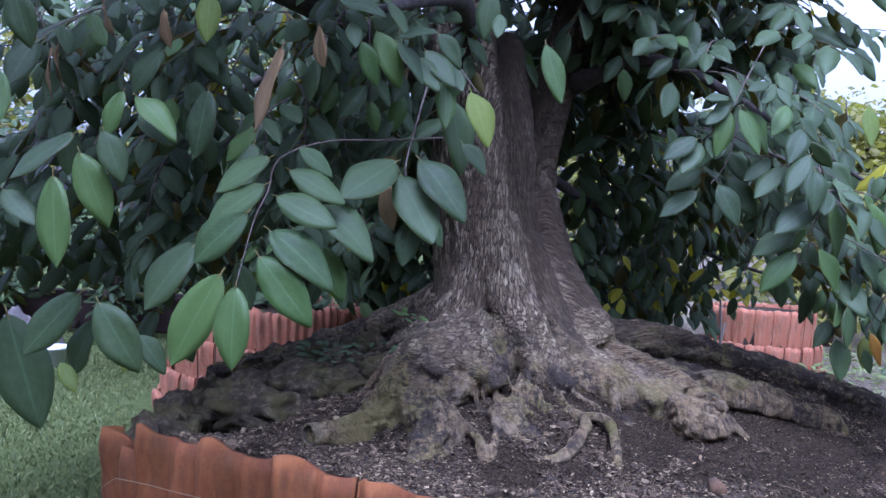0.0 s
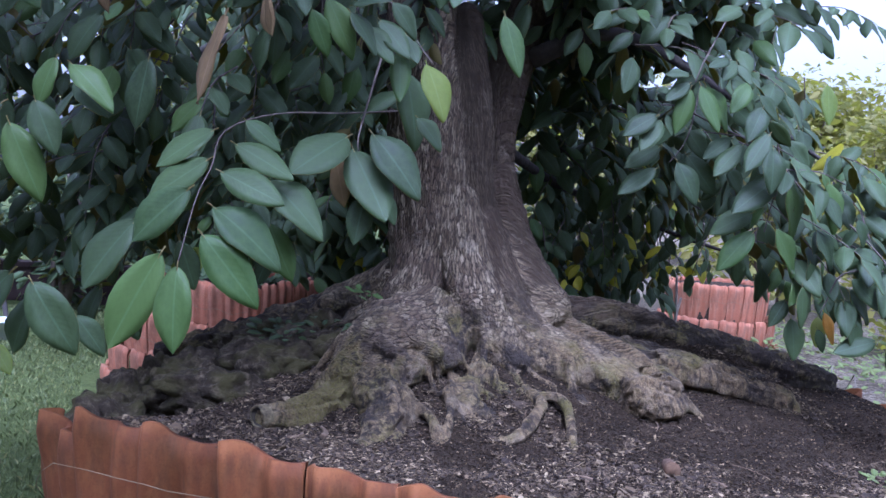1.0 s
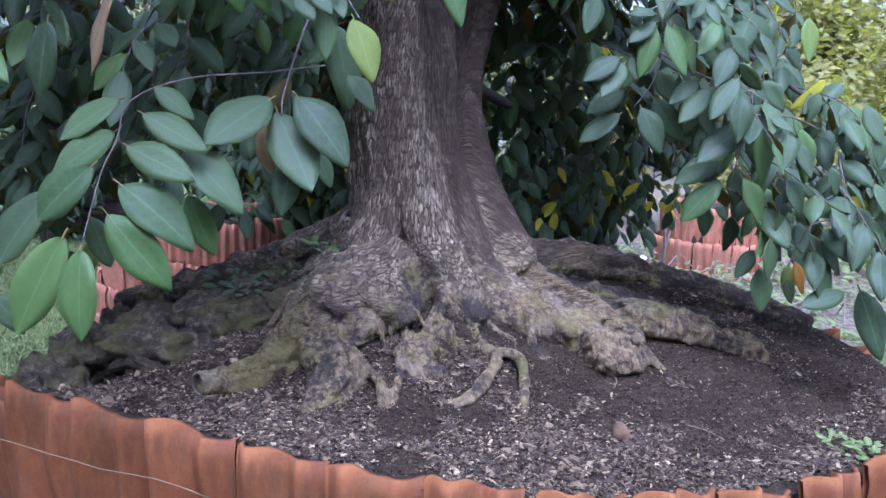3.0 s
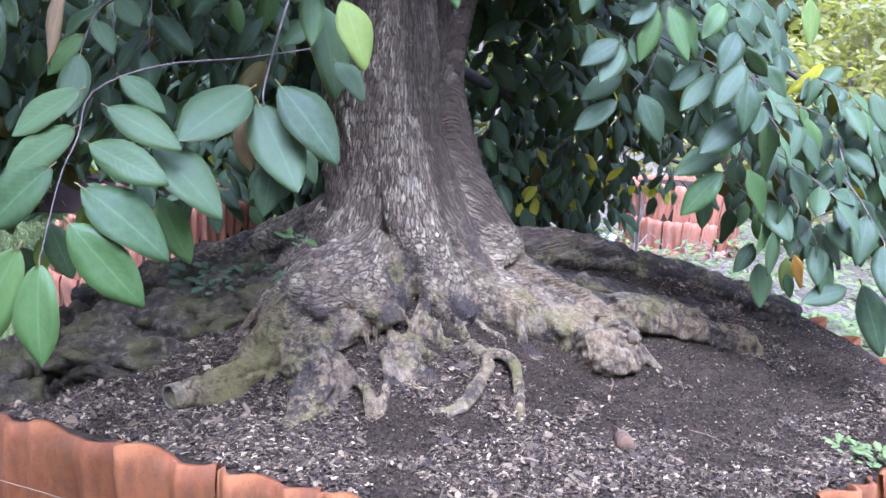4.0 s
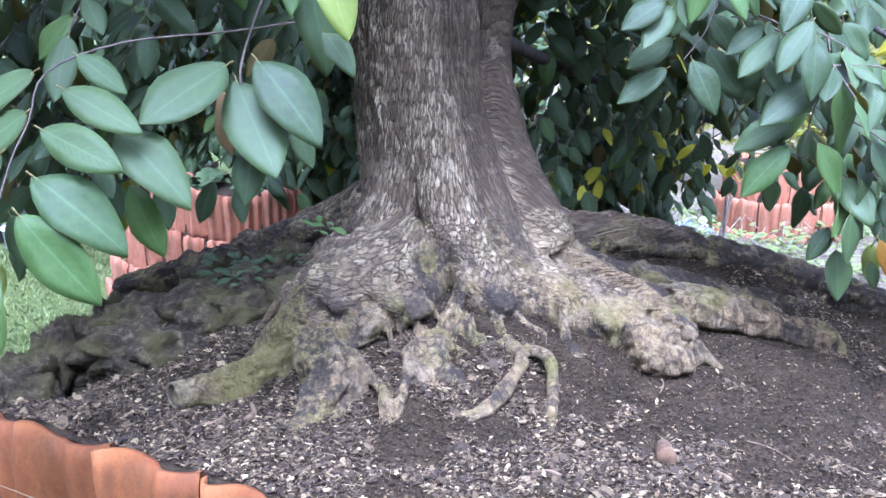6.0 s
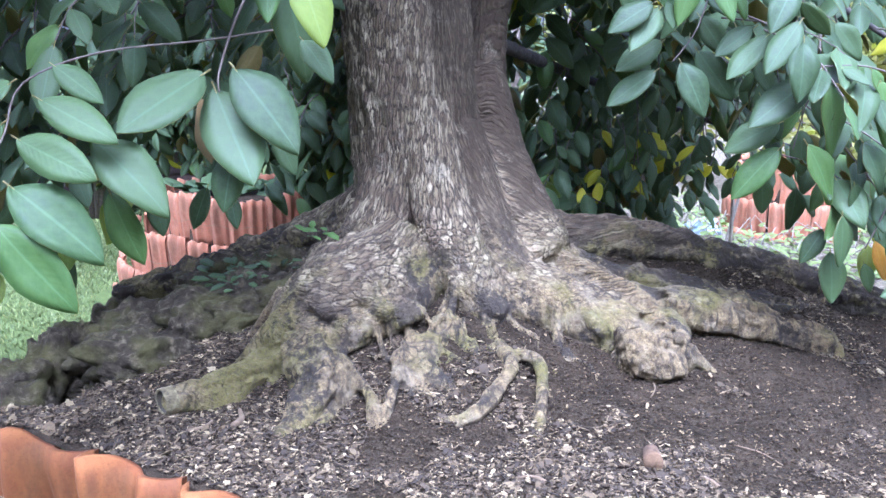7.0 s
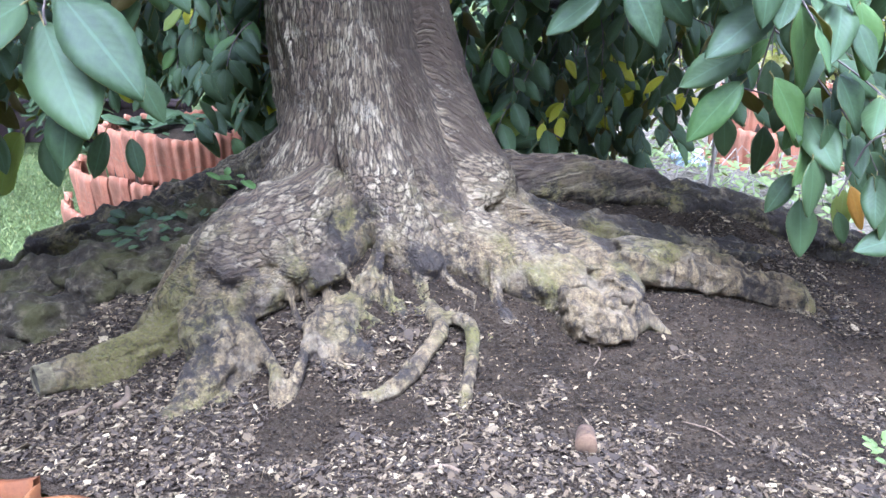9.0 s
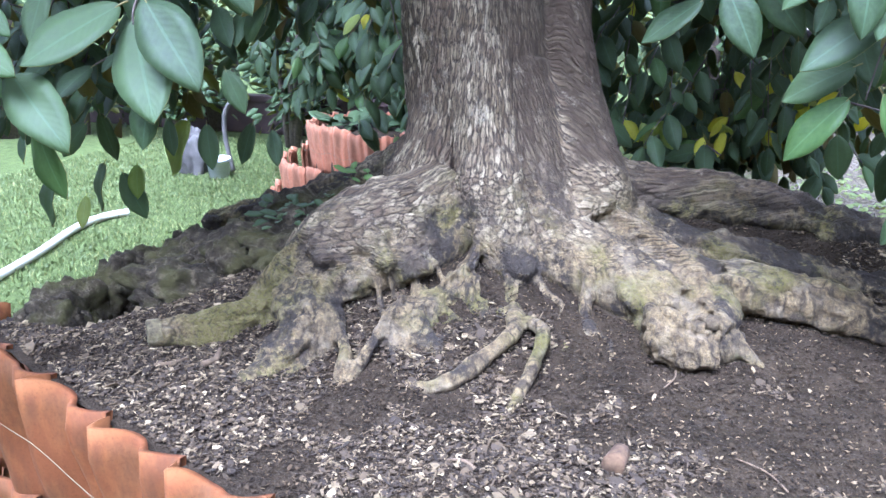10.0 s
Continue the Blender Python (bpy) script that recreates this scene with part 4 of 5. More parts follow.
twig([(1.34, 2.98, 1.53), (1.47, 3.0, 1.53), (1.6, 3.05, 1.49)], 0.003)
twig([(1.13, 3.3, 1.85), (1.05, 3.15, 1.64), (0.97, 3.08, 1.54)], 0.003)
twig([(1.9, 3.2, 1.18), (1.69, 3.05, 1.19), (1.58, 3.0, 1.17), (1.54, 3.0, 1.08), (1.52, 3.0, 1.03)], 0.0036)


def sprig(base, way, length, leaves, size, out, single=0, bare=None):
    """A drooping twig with leaves set alternately; the poses go to out, the first ones as single leaves."""
    p, d = Vector(base), Vector(way).normalized()
    pts = [p.copy()]
    step = length / leaves
    for k in range(leaves):
        d = (d + Vector((pick.uniform(-.14, .14), pick.uniform(-.14, .14), -0.10 + pick.uniform(-.1, .1)))).normalized()
        p = p + d * step
        pts.append(p.copy())
        side = d.cross(Vector((0, 0, 1)))
        side = side.normalized() if side.length > 0.05 else Vector((1, 0, 0))
        sign = 1 if k % 2 else -1
        way2 = d * 0.55 + side * sign * 0.8 + Vector((0, 0, -0.35 + pick.uniform(-.25, .15)))
        if k == leaves - 1:
            way2 = d + Vector((0, 0, -0.3))
        face = Vector((pick.uniform(-.7, .7), -0.45 + pick.uniform(-.6, .45), 0.75))
        out.append(blade_frame(p, way2, size * pick.uniform(0.7, 1.15), face))
    return pts


def leaf_cloud(name, poses, mats, parent=None, label="", category="", shape=(0.44, 0.16, 0.3, 0.7), rows=6):
    """Many leaves in one mesh."""
    v, f, i, u = leaf_mesh(name, mats, *shape, rows=rows, across=2)
    M = np.array([[list(r) for r in m] for m in poses])
    V = np.einsum("nij,vj->nvi", M[:, :3, :3], v) + M[:, None, :3, 3]
    F = (f[None] + len(v) * np.arange(len(M))[:, None, None]).reshape(-1, 4)
    me = mesh_from(name, V.reshape(-1, 3), F, mats, np.tile(i, len(M)), True, np.tile(u, (len(M), 1)))
    if parent:
        ob = part(name, me, parent, label)
        ob["kind"] = "stuff"
        return ob
    return tagged(new(name, me), label, category, kind="stuff")


def twig_cloud(name, lines, parent, radius=0.0035):
    V, F = [], []
    for pts in lines:
        v, f = tube(pts, np.linspace(radius, radius * 0.5, len(pts)), 4, close=False)
        F += [tuple(len(V) + j for j in q) for q in f]
        V += v
    ob = part(name, to_mesh(name, V, F, [TWIG]), parent)
    ob["kind"] = "stuff"
    return ob


# drooping sprigs that fill the crown, some unseen and only there to shade: a volume each, with the height below which
# it hangs no leaf
def low_left(x, y):
    return float(np.interp(x, (-1.7, -1.0, -0.8, -0.25, -0.1, 0.1, 0.35), (0.90, 0.98, 1.18, 1.36, 1.52, 1.74, 1.9)))


def low_right(x, y):
    return float(np.interp(x, (0.5, 0.85, 1.05, 1.3, 1.45, 1.7, 2.1), (1.95, 1.66, 1.46, 1.2, 1.0, 0.84, 0.80)))


def high_right(x, y):
    return float(np.interp(x, (0.5, 1.0, 1.35, 1.7, 2.3), (2.6, 2.14, 1.88, 1.64, 1.28)))


def fill(n, xs, ys, zs, low, high, size, way, seed, leaves=(5, 9)):
    global pick
    pick = random.Random(seed)
    out, lines = [], []
    while n:
        b = Vector((pick.uniform(*xs), pick.uniform(*ys), pick.uniform(*zs)))
        got = []
        k = pick.randint(*leaves)
        pts = sprig(b, (way[0] + pick.uniform(-.6, .6), way[1] + pick.uniform(-.5, .5), way[2] + pick.uniform(-.4, .4)), 0.055 * k, k, size, got)
        n -= 1
        keep = [m for m in got if (tip := m @ Vector((0, 1, -0.1))).z > low(tip.x, tip.y) and max(tip.z, m.translation.z) < high(tip.x, tip.y)]
        if len(keep) == len(got):
            lines.append(pts)
        out += keep
    return out, lines


top = lambda x, y: 9.0
left_near, l1 = fill(9, (-1.5, 0.1), (2.5, 2.85), (1.6, 2.2), low_left, top, 0.17, (-0.1, -0.5, -0.35), 11)
left_far, l2 = fill(230, (-1.9, 0.05), (2.9, 3.8), (1.2, 2.35), lambda x, y: low_left(x, y) + 0.05, top, 0.145, (-0.2, -0.4, -0.3), 12)
right_near, l3 = fill(30, (0.85, 2.1), (3.1, 3.45), (1.15, 2.1), low_right, high_right, 0.165, (0.3, -0.45, -0.4), 13)
right_far, l4 = fill(125, (0.7, 2.7), (3.3, 4.3), (1.1, 2.2), lambda x, y: low_right(x, y) + 0.06, lambda x, y: high_right(x, y) + 0.12, 0.165, (0.3, -0.3, -0.3), 14)
over, l5 = fill(240, (-0.8, 1.1), (3.8, 5.6), (2.0, 3.4), lambda x, y: 1.95 if y < 3.6 else 1.7, top, 0.18, (0, -0.2, 0.0), 15)
back, l6 = fill(350, (-0.45, 2.2), (4.3, 6.0), (0.8, 2.7), lambda x, y: float(np.interp(x, (-1.9, -0.75, -0.35, 0.3, 1.1, 1.3, 1.5, 1.8), (1.15, 1.1, 0.75, 0.7, 0.7, 0.84, 1.08, 1.18))), top, 0.17, (0, -0.2, -0.3), 16)
behind, l9 = fill(300, (-2.6, -0.4), (6.5, 7.4), (0.7, 2.2), lambda x, y: 0.6, top, 0.18, (0, -0.2, -0.3), 20)
# unseen sprigs overhead, added to keep sun off the left foliage
shade, l11 = fill(110, (-1.9, -0.1), (1.5, 3.0), (2.5, 3.1), lambda x, y: 2.42, top, 0.19, (0, -0.1, 0.1), 22)
low_back, l13 = fill(80, (0.6, 1.25), (4.6, 5.6), (0.75, 1.25), lambda x, y: 0.62, top, 0.16, (0, -0.2, -0.4), 24)
gap_fill, l14 = fill(70, (-0.6, 0.0), (4.3, 5.0), (0.95, 1.9), lambda x, y: float(np.interp(x, (-0.6, -0.4, 0.0), (1.05, 0.8, 0.7))), top, 0.16, (0, -0.2, -0.4), 25)
# two more unseen layers, added to shade the far left and the trunk
far_shade, l15 = fill(170, (-3.2, 0.0), (4.6, 7.6), (2.35, 3.1), lambda x, y: 2.15, top, 0.2, (0, -0.1, 0.0), 26)
trunk_shade, l8 = fill(50, (-0.3, 1.0), (2.6, 3.7), (2.55, 3.2), lambda x, y: 2.42, top, 0.18, (0, -0.1, 0.0), 27)
canopy, l10 = fill(120, (0.3, 1.5), (3.6, 4.6), (2.2, 3.1), lambda x, y: 2.0, top, 0.18, (0.1, -0.2, 0.0), 21)
pick = random.Random(17)
hanging_low, l7 = fill(60, (0.5, 1.6), (4.3, 5.3), (1.0, 1.4), lambda x, y: 0.80, lambda x, y: 1.5, 0.10, (0, -0.2, -0.9), 18, (3, 5))
for m in hanging_low:
    put_leaf(m, "yellow" if pick.random() < 0.06 else "green")
# yellow-green bunches deep under the crown, backlight put into their bright colour: where each hangs, how many leaves
for x, y, z, count in [(0.70, 4.45, 0.98, 4), (0.62, 4.45, 0.99, 3), (0.93, 4.45, 1.0, 3), (1.05, 4.45, 0.99, 2), (1.11, 4.4, 1.21, 4), (1.22, 4.5, 1.13, 3), (1.48, 4.5, 1.06, 3), (1.57, 4.5, 1.06, 3),
                       (0.50, 4.6, 1.80, 4), (0.42, 4.6, 1.66, 3), (0.55, 4.6, 1.76, 2), (1.34, 4.5, 1.44, 3), (1.28, 4.6, 1.08, 2), (-0.58, 4.3, 1.44, 2), (0.28, 3.95, 1.72, 2)]:
    for j in range(count):
        a = pick.uniform(0, 6.28)
        b = Vector((x + pick.uniform(-.03, .03), y + pick.uniform(-.04, .04), z + pick.uniform(-.02, .03)))
        put_leaf(blade_frame(b, (math.cos(a) * 0.8, math.sin(a) * 0.4, -0.6), pick.uniform(0.08, 0.13), (pick.uniform(-.5, .5), -0.8, 0.4)), pick.choice(["lime", "yellow"]))
singles = left_near[:60] + right_near[:100]
for m in singles:
    put_leaf(m, pick.choices(["green", "fresh", "yellow", "dry"], (87, 13, 0, 0))[0])
rest = left_near[60:] + right_near[100:] + left_far + right_far + over + back + behind + canopy + shade + low_back + gap_fill + far_shade + trunk_shade
pick.shuffle(rest)
cutoff = int(len(rest) * 0.90)
leaf_cloud("foliage", rest[:cutoff], [LEAF_TOP, LEAF_UNDER], tree, "dense dark green leaves with bronze undersides")
leaf_cloud("foliage", rest[cutoff:int(len(rest) * 0.992)], [LEAF_FRESH, LEAF_UNDER], tree, "fresher green leaves")
leaf_cloud("foliage", rest[int(len(rest) * 0.992):], [LEAF_BACKLIT, LEAF_BACKLIT], tree, "bright yellow leaves with backlight put into their colour")
twig_cloud("twig", l1 + l2 + l3 + l4 + l5 + l6 + l7 + l8 + l9 + l10 + l11 + l13 + l14 + l15, tree)

# limbs that carry them
for line in [[(0.10, 3.6, 1.75, .07), (-0.2, 3.4, 2.0, .055), (-0.7, 3.1, 2.2, .045), (-1.3, 2.8, 2.25, .03), (-1.8, 2.6, 2.2, .015)],
             [(0.08, 3.6, 2.0, .06), (0.05, 3.2, 2.15, .045), (0.0, 2.8, 2.1, .03), (-0.2, 2.4, 1.95, .012)],
             [(0.44, 3.95, 1.6, .03), (0.8, 4.6, 1.45, .022), (1.15, 4.9, 1.34, .016), (1.55, 4.9, 1.2, .012), (1.9, 4.8, 1.1, .008)],
             [(0.55, 3.9, 2.0, .05), (0.9, 3.75, 2.1, .03), (1.4, 3.7, 1.85, .016), (1.9, 3.7, 1.55, .008)],
             [(0.06, 3.65, 2.1, .06), (-0.3, 4.0, 2.2, .05), (-0.9, 4.4, 2.1, .03), (-1.4, 4.7, 1.9, .015)],
             [(0.6, 3.95, 2.2, .05), (0.8, 4.4, 2.3, .04), (1.2, 4.9, 2.1, .02)]]:
    pts = spline(line, 6)
    v, f = tube(pts[:, :3], pts[:, 3], 10)
    me = to_mesh("branch", v, f, [BRANCH])
    part("branch", me, tree)

# ---- tile walls ----
def tile_mesh(width, height, seed, mat, deep=1.0, rise_by=1.0, lapped=False):
    """A roof tile stood on end: two rolls across its width or one that laps the next, thick worn edges, an uneven top."""
    r = random.Random(seed)
    nu, nv, thick = 22, 8, 0.016
    waves = (r.uniform(0.8, 1.2), r.uniform(0.0, 0.5), r.uniform(-.01, .01))
    front, back = [], []
    for j in range(nv + 1):
        t = j / nv
        for i in range(nu + 1):
            u = i / nu
            if lapped:
                roll = 0.062 * waves[0] * math.exp(-((u - 0.22) / (0.13 if u < 0.22 else 0.22)) ** 2) + 0.028 * math.exp(-((u - 0.74) / 0.13) ** 2) - 0.012 * max(0, u - 0.88) / 0.12
                top_line = 0.060 * waves[0] * math.exp(-((u - 0.22) / (0.20 if u < 0.22 else 0.26)) ** 2) + 0.012 * math.exp(-((u - 0.72) / 0.16) ** 2) - 0.016
            else:
                roll = 0.046 * waves[0] * math.exp(-((u - 0.26) / 0.15) ** 2) + 0.034 * math.exp(-((u - 0.73) / 0.14) ** 2) + 0.018 * (1 - u)
                top_line = 0.012 - 0.014 * u + 0.034 * waves[0] * math.exp(-((u - 0.24) / 0.16) ** 2) + 0.022 * math.exp(-((u - 0.72) / 0.14) ** 2)
            crease = (0.007 * math.sin(11 * u + 5 * t + seed) + 0.006 * math.sin(7 * u - 9 * t + 2 * seed)) * math.sin(math.pi * u)
            roll, crease = roll * deep, crease * deep
            x = (u - 0.5) * width
            rise = rise_by * (top_line + waves[2] + 0.003 * math.sin(17 * u + seed))
            z = -height * (1 - t) + rise * t ** 3
            y = -(roll + crease) * (0.85 + 0.3 * t) + 0.014 * max(0, t - 0.86) / 0.14
            front.append((x, y, z))
            back.append((x * 0.995, y + thick, z - 0.002))
    k = nu + 1
    q = [(a * k + b, a * k + b + 1, (a + 1) * k + b + 1, (a + 1) * k + b) for a in range(nv) for b in range(nu)]
    n = len(front)
    faces = q + [tuple(n + x for x in reversed(f)) for f in q]
    for b in range(nu):
        faces += [(nv * k + b, nv * k + b + 1, n + nv * k + b + 1, n + nv * k + b), (b + 1, b, n + b, n + b + 1)]
    for a in range(nv):
        faces += [((a + 1) * k, a * k, n + a * k, n + (a + 1) * k), (a * k + nu, (a + 1) * k + nu, n + (a + 1) * k + nu, n + a * k + nu)]
    return mesh_from("tile", np.array(front + back), np.array(faces), [mat])


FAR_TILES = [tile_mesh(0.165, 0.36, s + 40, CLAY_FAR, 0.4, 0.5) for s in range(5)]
TILES = [tile_mesh(0.240, 0.42, s, CLAY, lapped=True) for s in range(7)]
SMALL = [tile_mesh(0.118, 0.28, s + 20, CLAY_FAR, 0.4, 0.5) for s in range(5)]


def tile_wall(name, label, line, rim, tiers, meshes, pitch, flare, seed, place):
    """Tiles on end along a closed line, tier under tier, each lower tier set a little further out, with a string round each."""
    r = random.Random(seed)
    wall = thing(name, label, "planter", place)
    seglen = np.r_[0, np.cumsum(np.hypot(*np.diff(line, axis=0).T))]
    mid = line.mean(0)
    count = round(seglen[-1] / pitch)
    for k, (drop, out) in enumerate(tiers):
        for j in range(count):
            s = (j - 0.25 + 0.5 * (k % 2) + r.uniform(-.03, .03)) / count * seglen[-1] % seglen[-1]
            p = np.array([np.interp(s, seglen, line[:, c]) for c in (0, 1)])
            q = np.array([np.interp((s + 0.05) % seglen[-1], seglen, line[:, c]) for c in (0, 1)])
            way = q - p
            n = np.array((way[1], -way[0])) / np.hypot(*way)
            n = n if n @ (p - mid) > 0 else -n
            turn = math.degrees(math.atan2(n[1], n[0])) + 90
            at = p + n * out
            m = pose(at[0], at[1], rim(*p) - drop + r.uniform(-.012, .012) * (1 if meshes is TILES else 0.5), flare + r.uniform(-2, 2), r.uniform(-2.5, 2.5), turn + r.uniform(-2.5, 2.5))
            ob = hang(new("tile", meshes[r.randrange(len(meshes))]), wall)
            ob.matrix_basis = m
        pts = []
        for j in range(121):
            s = j / 120 * seglen[-1]
            p = np.array([np.interp(s % seglen[-1], seglen, line[:, c]) for c in (0, 1)])
            q = np.array([np.interp((s + 0.05) % seglen[-1], seglen, line[:, c]) for c in (0, 1)])
            n = np.array((q[1] - p[1], p[0] - q[0]))
            n = n / np.hypot(*n)
            n = n if n @ (p - mid) > 0 else -n
            pts.append((*(p + n * (out + 0.068)), rim(*p) - drop - 0.13 + 0.01 * math.sin(j)))
        v, f = tube(pts, [0.0011] * len(pts), 5)
        part("string", to_mesh("string", v, f, [STRING]), wall, "pale string tied round the tiles")
    return wall


def circle(cx, cy, rx, ry, turns=72):
    a = np.linspace(0, 2 * math.pi, turns + 1)
    return np.stack([cx + rx * np.cos(a), cy + ry * np.sin(a)], 1)


tile_wall("tile_planter", "orange terracotta roof tiles stood on end as a round planter wall", ring_line, lambda x, y: rim_height(x, y) - 0.06 * np.clip((y - 2.7) / 0.3, 0, 1), [(0, 0.038), (0.38, 0.07)], TILES, 0.245, 4, 61, (0.45, 3.45, 0))
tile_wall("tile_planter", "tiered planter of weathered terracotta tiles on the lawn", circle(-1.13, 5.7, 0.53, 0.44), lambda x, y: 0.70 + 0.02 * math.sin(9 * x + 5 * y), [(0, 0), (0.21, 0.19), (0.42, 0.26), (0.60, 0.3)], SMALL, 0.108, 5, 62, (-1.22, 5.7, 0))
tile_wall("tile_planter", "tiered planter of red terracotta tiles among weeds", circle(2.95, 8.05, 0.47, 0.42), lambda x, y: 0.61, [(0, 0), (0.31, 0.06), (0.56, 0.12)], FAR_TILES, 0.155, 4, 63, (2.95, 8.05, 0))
for (cx, cy, rx, ry, z) in [(-1.13, 5.7, 0.515, 0.425, 0.66), (2.95, 8.05, 0.455, 0.405, 0.58)]:
    c = circle(cx, cy, rx, ry, 40)[:-1]
    v = [(cx, cy, z + 0.03)] + [(x, y, z) for x, y in c] + [(x, y, 0.0) for x, y in c]
    n = len(c)
    f = [(0, 1 + k, 1 + (k + 1) % n) for k in range(n)] + [(1 + k, 1 + n + k, 1 + n + (k + 1) % n, 1 + (k + 1) % n) for k in range(n)]
    ob = new("planter_soil", to_mesh("planter_soil", v, f, [SOIL]))
    tagged(ob, "dark soil heaped inside the tile planter", "soil", kind="structure")

# ---- lawn, weeds, litter ----
def grass(name, n, xs, ys, tall, seed, label, mat, free):
    r = np.random.default_rng(seed)
    P = np.c_[r.uniform(*xs, n), r.uniform(*ys, n)]
    P = P[[free(x, y) for x, y in P]]
    n = len(P)
    h, a, lean = r.uniform(*tall, n), r.uniform(0, 6.28, n), r.normal(0, 0.5, (n, 2))
    w = 0.10 * h + 0.0015
    c, s = np.cos(a) * w, np.sin(a) * w
    v = np.zeros((n, 4, 3))
    v[:, 0] = np.c_[P[:, 0] - c, P[:, 1] - s, 0 * h]
    v[:, 1] = np.c_[P[:, 0] + c, P[:, 1] + s, 0 * h]
    v[:, 2] = np.c_[P + lean * h[:, None] * 0.4 + np.c_[c, s] * 0.8, h * 0.6]
    v[:, 3] = np.c_[P + lean * h[:, None], h]
    f = (np.array([(0, 1, 2), (0, 2, 3)])[None] + 4 * np.arange(n)[:, None, None]).reshape(-1, 3)
    return tagged(new(name, mesh_from(name, v.reshape(-1, 3), f, [mat], smooth=False)), label, "grass", kind="stuff")


def off_ring(x, y):
    p = np.array((x, y)) - CENTRE
    e = np.hypot(*p)
    k = ((ring_line - CENTRE) @ p) / (np.hypot(*(ring_line - CENTRE).T) * e + 1e-9)
    return e > np.hypot(*(ring_line[np.argmax(k)] - CENTRE)) + 0.05 and math.hypot((x + 1.22) / 0.9, (y - 5.7) / 0.75) > 1


grass("lawn_grass", 70000, (-5.0, -0.9), (1.6, 8.2), (0.012, 0.034), 71, "short green lawn grass", GRASS, off_ring)
pick = random.Random(81)


def small_plants(name, n, xs, ys, z, mats, size, seed, label, category, spread=0.06, up=0.10):
    p = random.Random(seed)
    poses = []
    for k in range(n):
        c = Vector((p.uniform(*xs), p.uniform(*ys), 0))
        c.z = z(c.x, c.y)
        for j in range(p.randint(4, 8)):
            a = p.uniform(0, 6.28)
            b = c + Vector((math.cos(a) * p.uniform(0, spread), math.sin(a) * p.uniform(0, spread), p.uniform(0.01, up)))
            poses.append(blade_frame(b, (math.cos(a), math.sin(a), p.uniform(-.3, .7)), size * p.uniform(0.6, 1.3), (p.uniform(-.3, .3), -0.3, 1)))
    return leaf_cloud(name, poses, mats, None, label, category, (0.6, 0.2, 0.2, 0.5), 3)


ground_level = lambda x, y: 0.0
bed_level = lambda x, y: float(mound(np.array([x]), np.array([y]))[0])
small_plants("weeds", 400, (1.2, 5.0), (5.0, 9.0), ground_level, [LEAF_WEED, LEAF_SHRUB], 0.075, 82, "pale green weeds growing in dry litter", "weeds", 0.12, 0.16)
small_plants("weeds", 160, (2.1, 3.6), (3.6, 5.6), ground_level, [LEAF_WEED, LEAF_SHRUB], 0.06, 88, "bright green weeds along the foot of the wall", "weeds", 0.10, 0.14)
small_plants("weeds", 9, (1.50, 1.72), (2.44, 2.56), bed_level, [LEAF_WEED, LEAF_WEED], 0.032, 83, "small clump of bright green weeds at the wall", "weeds", 0.06, 0.04)
small_plants("seedling", 2, (-0.14, -0.06), (3.2, 3.3), lambda x, y: 0.93, [LEAF_FRESH, LEAF_FRESH], 0.048, 84, "small bright green seedling in a root hollow", "seedling", 0.05, 0.06)
small_plants("ferns", 7, (-0.5, -0.12), (3.2, 3.6), lambda x, y: bed_level(x, y) + 0.06, [LEAF_TOP, LEAF_TOP], 0.06, 85, "dark green creeping plants in the shaded hollow", "plants", 0.08, 0.05)
small_plants("planter_weeds", 16, (-1.5, -0.8), (5.45, 5.95), lambda x, y: 0.67, [LEAF_TOP, LEAF_TOP], 0.12, 87, "low dark plants growing in the tile planter", "plants", 0.08, 0.06)


# ---- shrubs and far trees ----
def shrub(name, label, x, y, wide, deep, tall, n, size, mats, seed, low=0.0):
    p = random.Random(seed)
    ob = thing(name, label, "shrub" if tall < 3.5 else "tree", (x, y, 0))
    v, f = [], []
    stems = 5 if tall < 3.5 else 1
    for k in range(stems):
        a = p.uniform(0, 6.28)
        lx, ly = math.cos(a) * wide * 0.3, math.sin(a) * deep * 0.3
        q, g = tube([(x + lx * 0.2, y + ly * 0.2, -0.05), (x + lx * 0.6, y + ly * 0.6, tall * 0.45), (x + lx, y + ly, tall * 0.85)], (0.05 * tall / 2, 0.03 * tall / 2, 0.01), 7)
        f += [tuple(len(v) + j for j in h) for h in g]
        v += q
    part("trunk", to_mesh("stems", v, f, [TWIG]), ob)
    poses = []
    clumps = [(p.gauss(0, 0.30), p.gauss(0, 0.30), p.uniform(0.08, 1) ** 0.8) for _ in range(max(10, n // 60))]
    for k in range(n):
        cx, cy, cz = p.choice(clumps)
        spread = 0.17
        b = Vector((x + wide * (cx + p.gauss(0, spread)) * (1.15 - 0.5 * cz), y + deep * (cy + p.gauss(0, spread)) * (1.15 - 0.5 * cz), low + (tall - low) * max(0.02, cz + p.gauss(0, 0.07))))
        a = p.uniform(0, 6.28)
        poses.append(blade_frame(b, (math.cos(a), math.sin(a), p.uniform(-.8, .3)), size * p.uniform(0.6, 1.3), (p.uniform(-.8, .8), p.uniform(-1, .4), p.uniform(0.1, 0.9))))
    if mats is SUNNY:
        far_foliage(ob, poses, LEAF_SHRUB)
    else:
        leaf_cloud("foliage", poses, mats, ob, "", "", (0.45, 0.2, 0.3, 0.4), 3)
    return ob


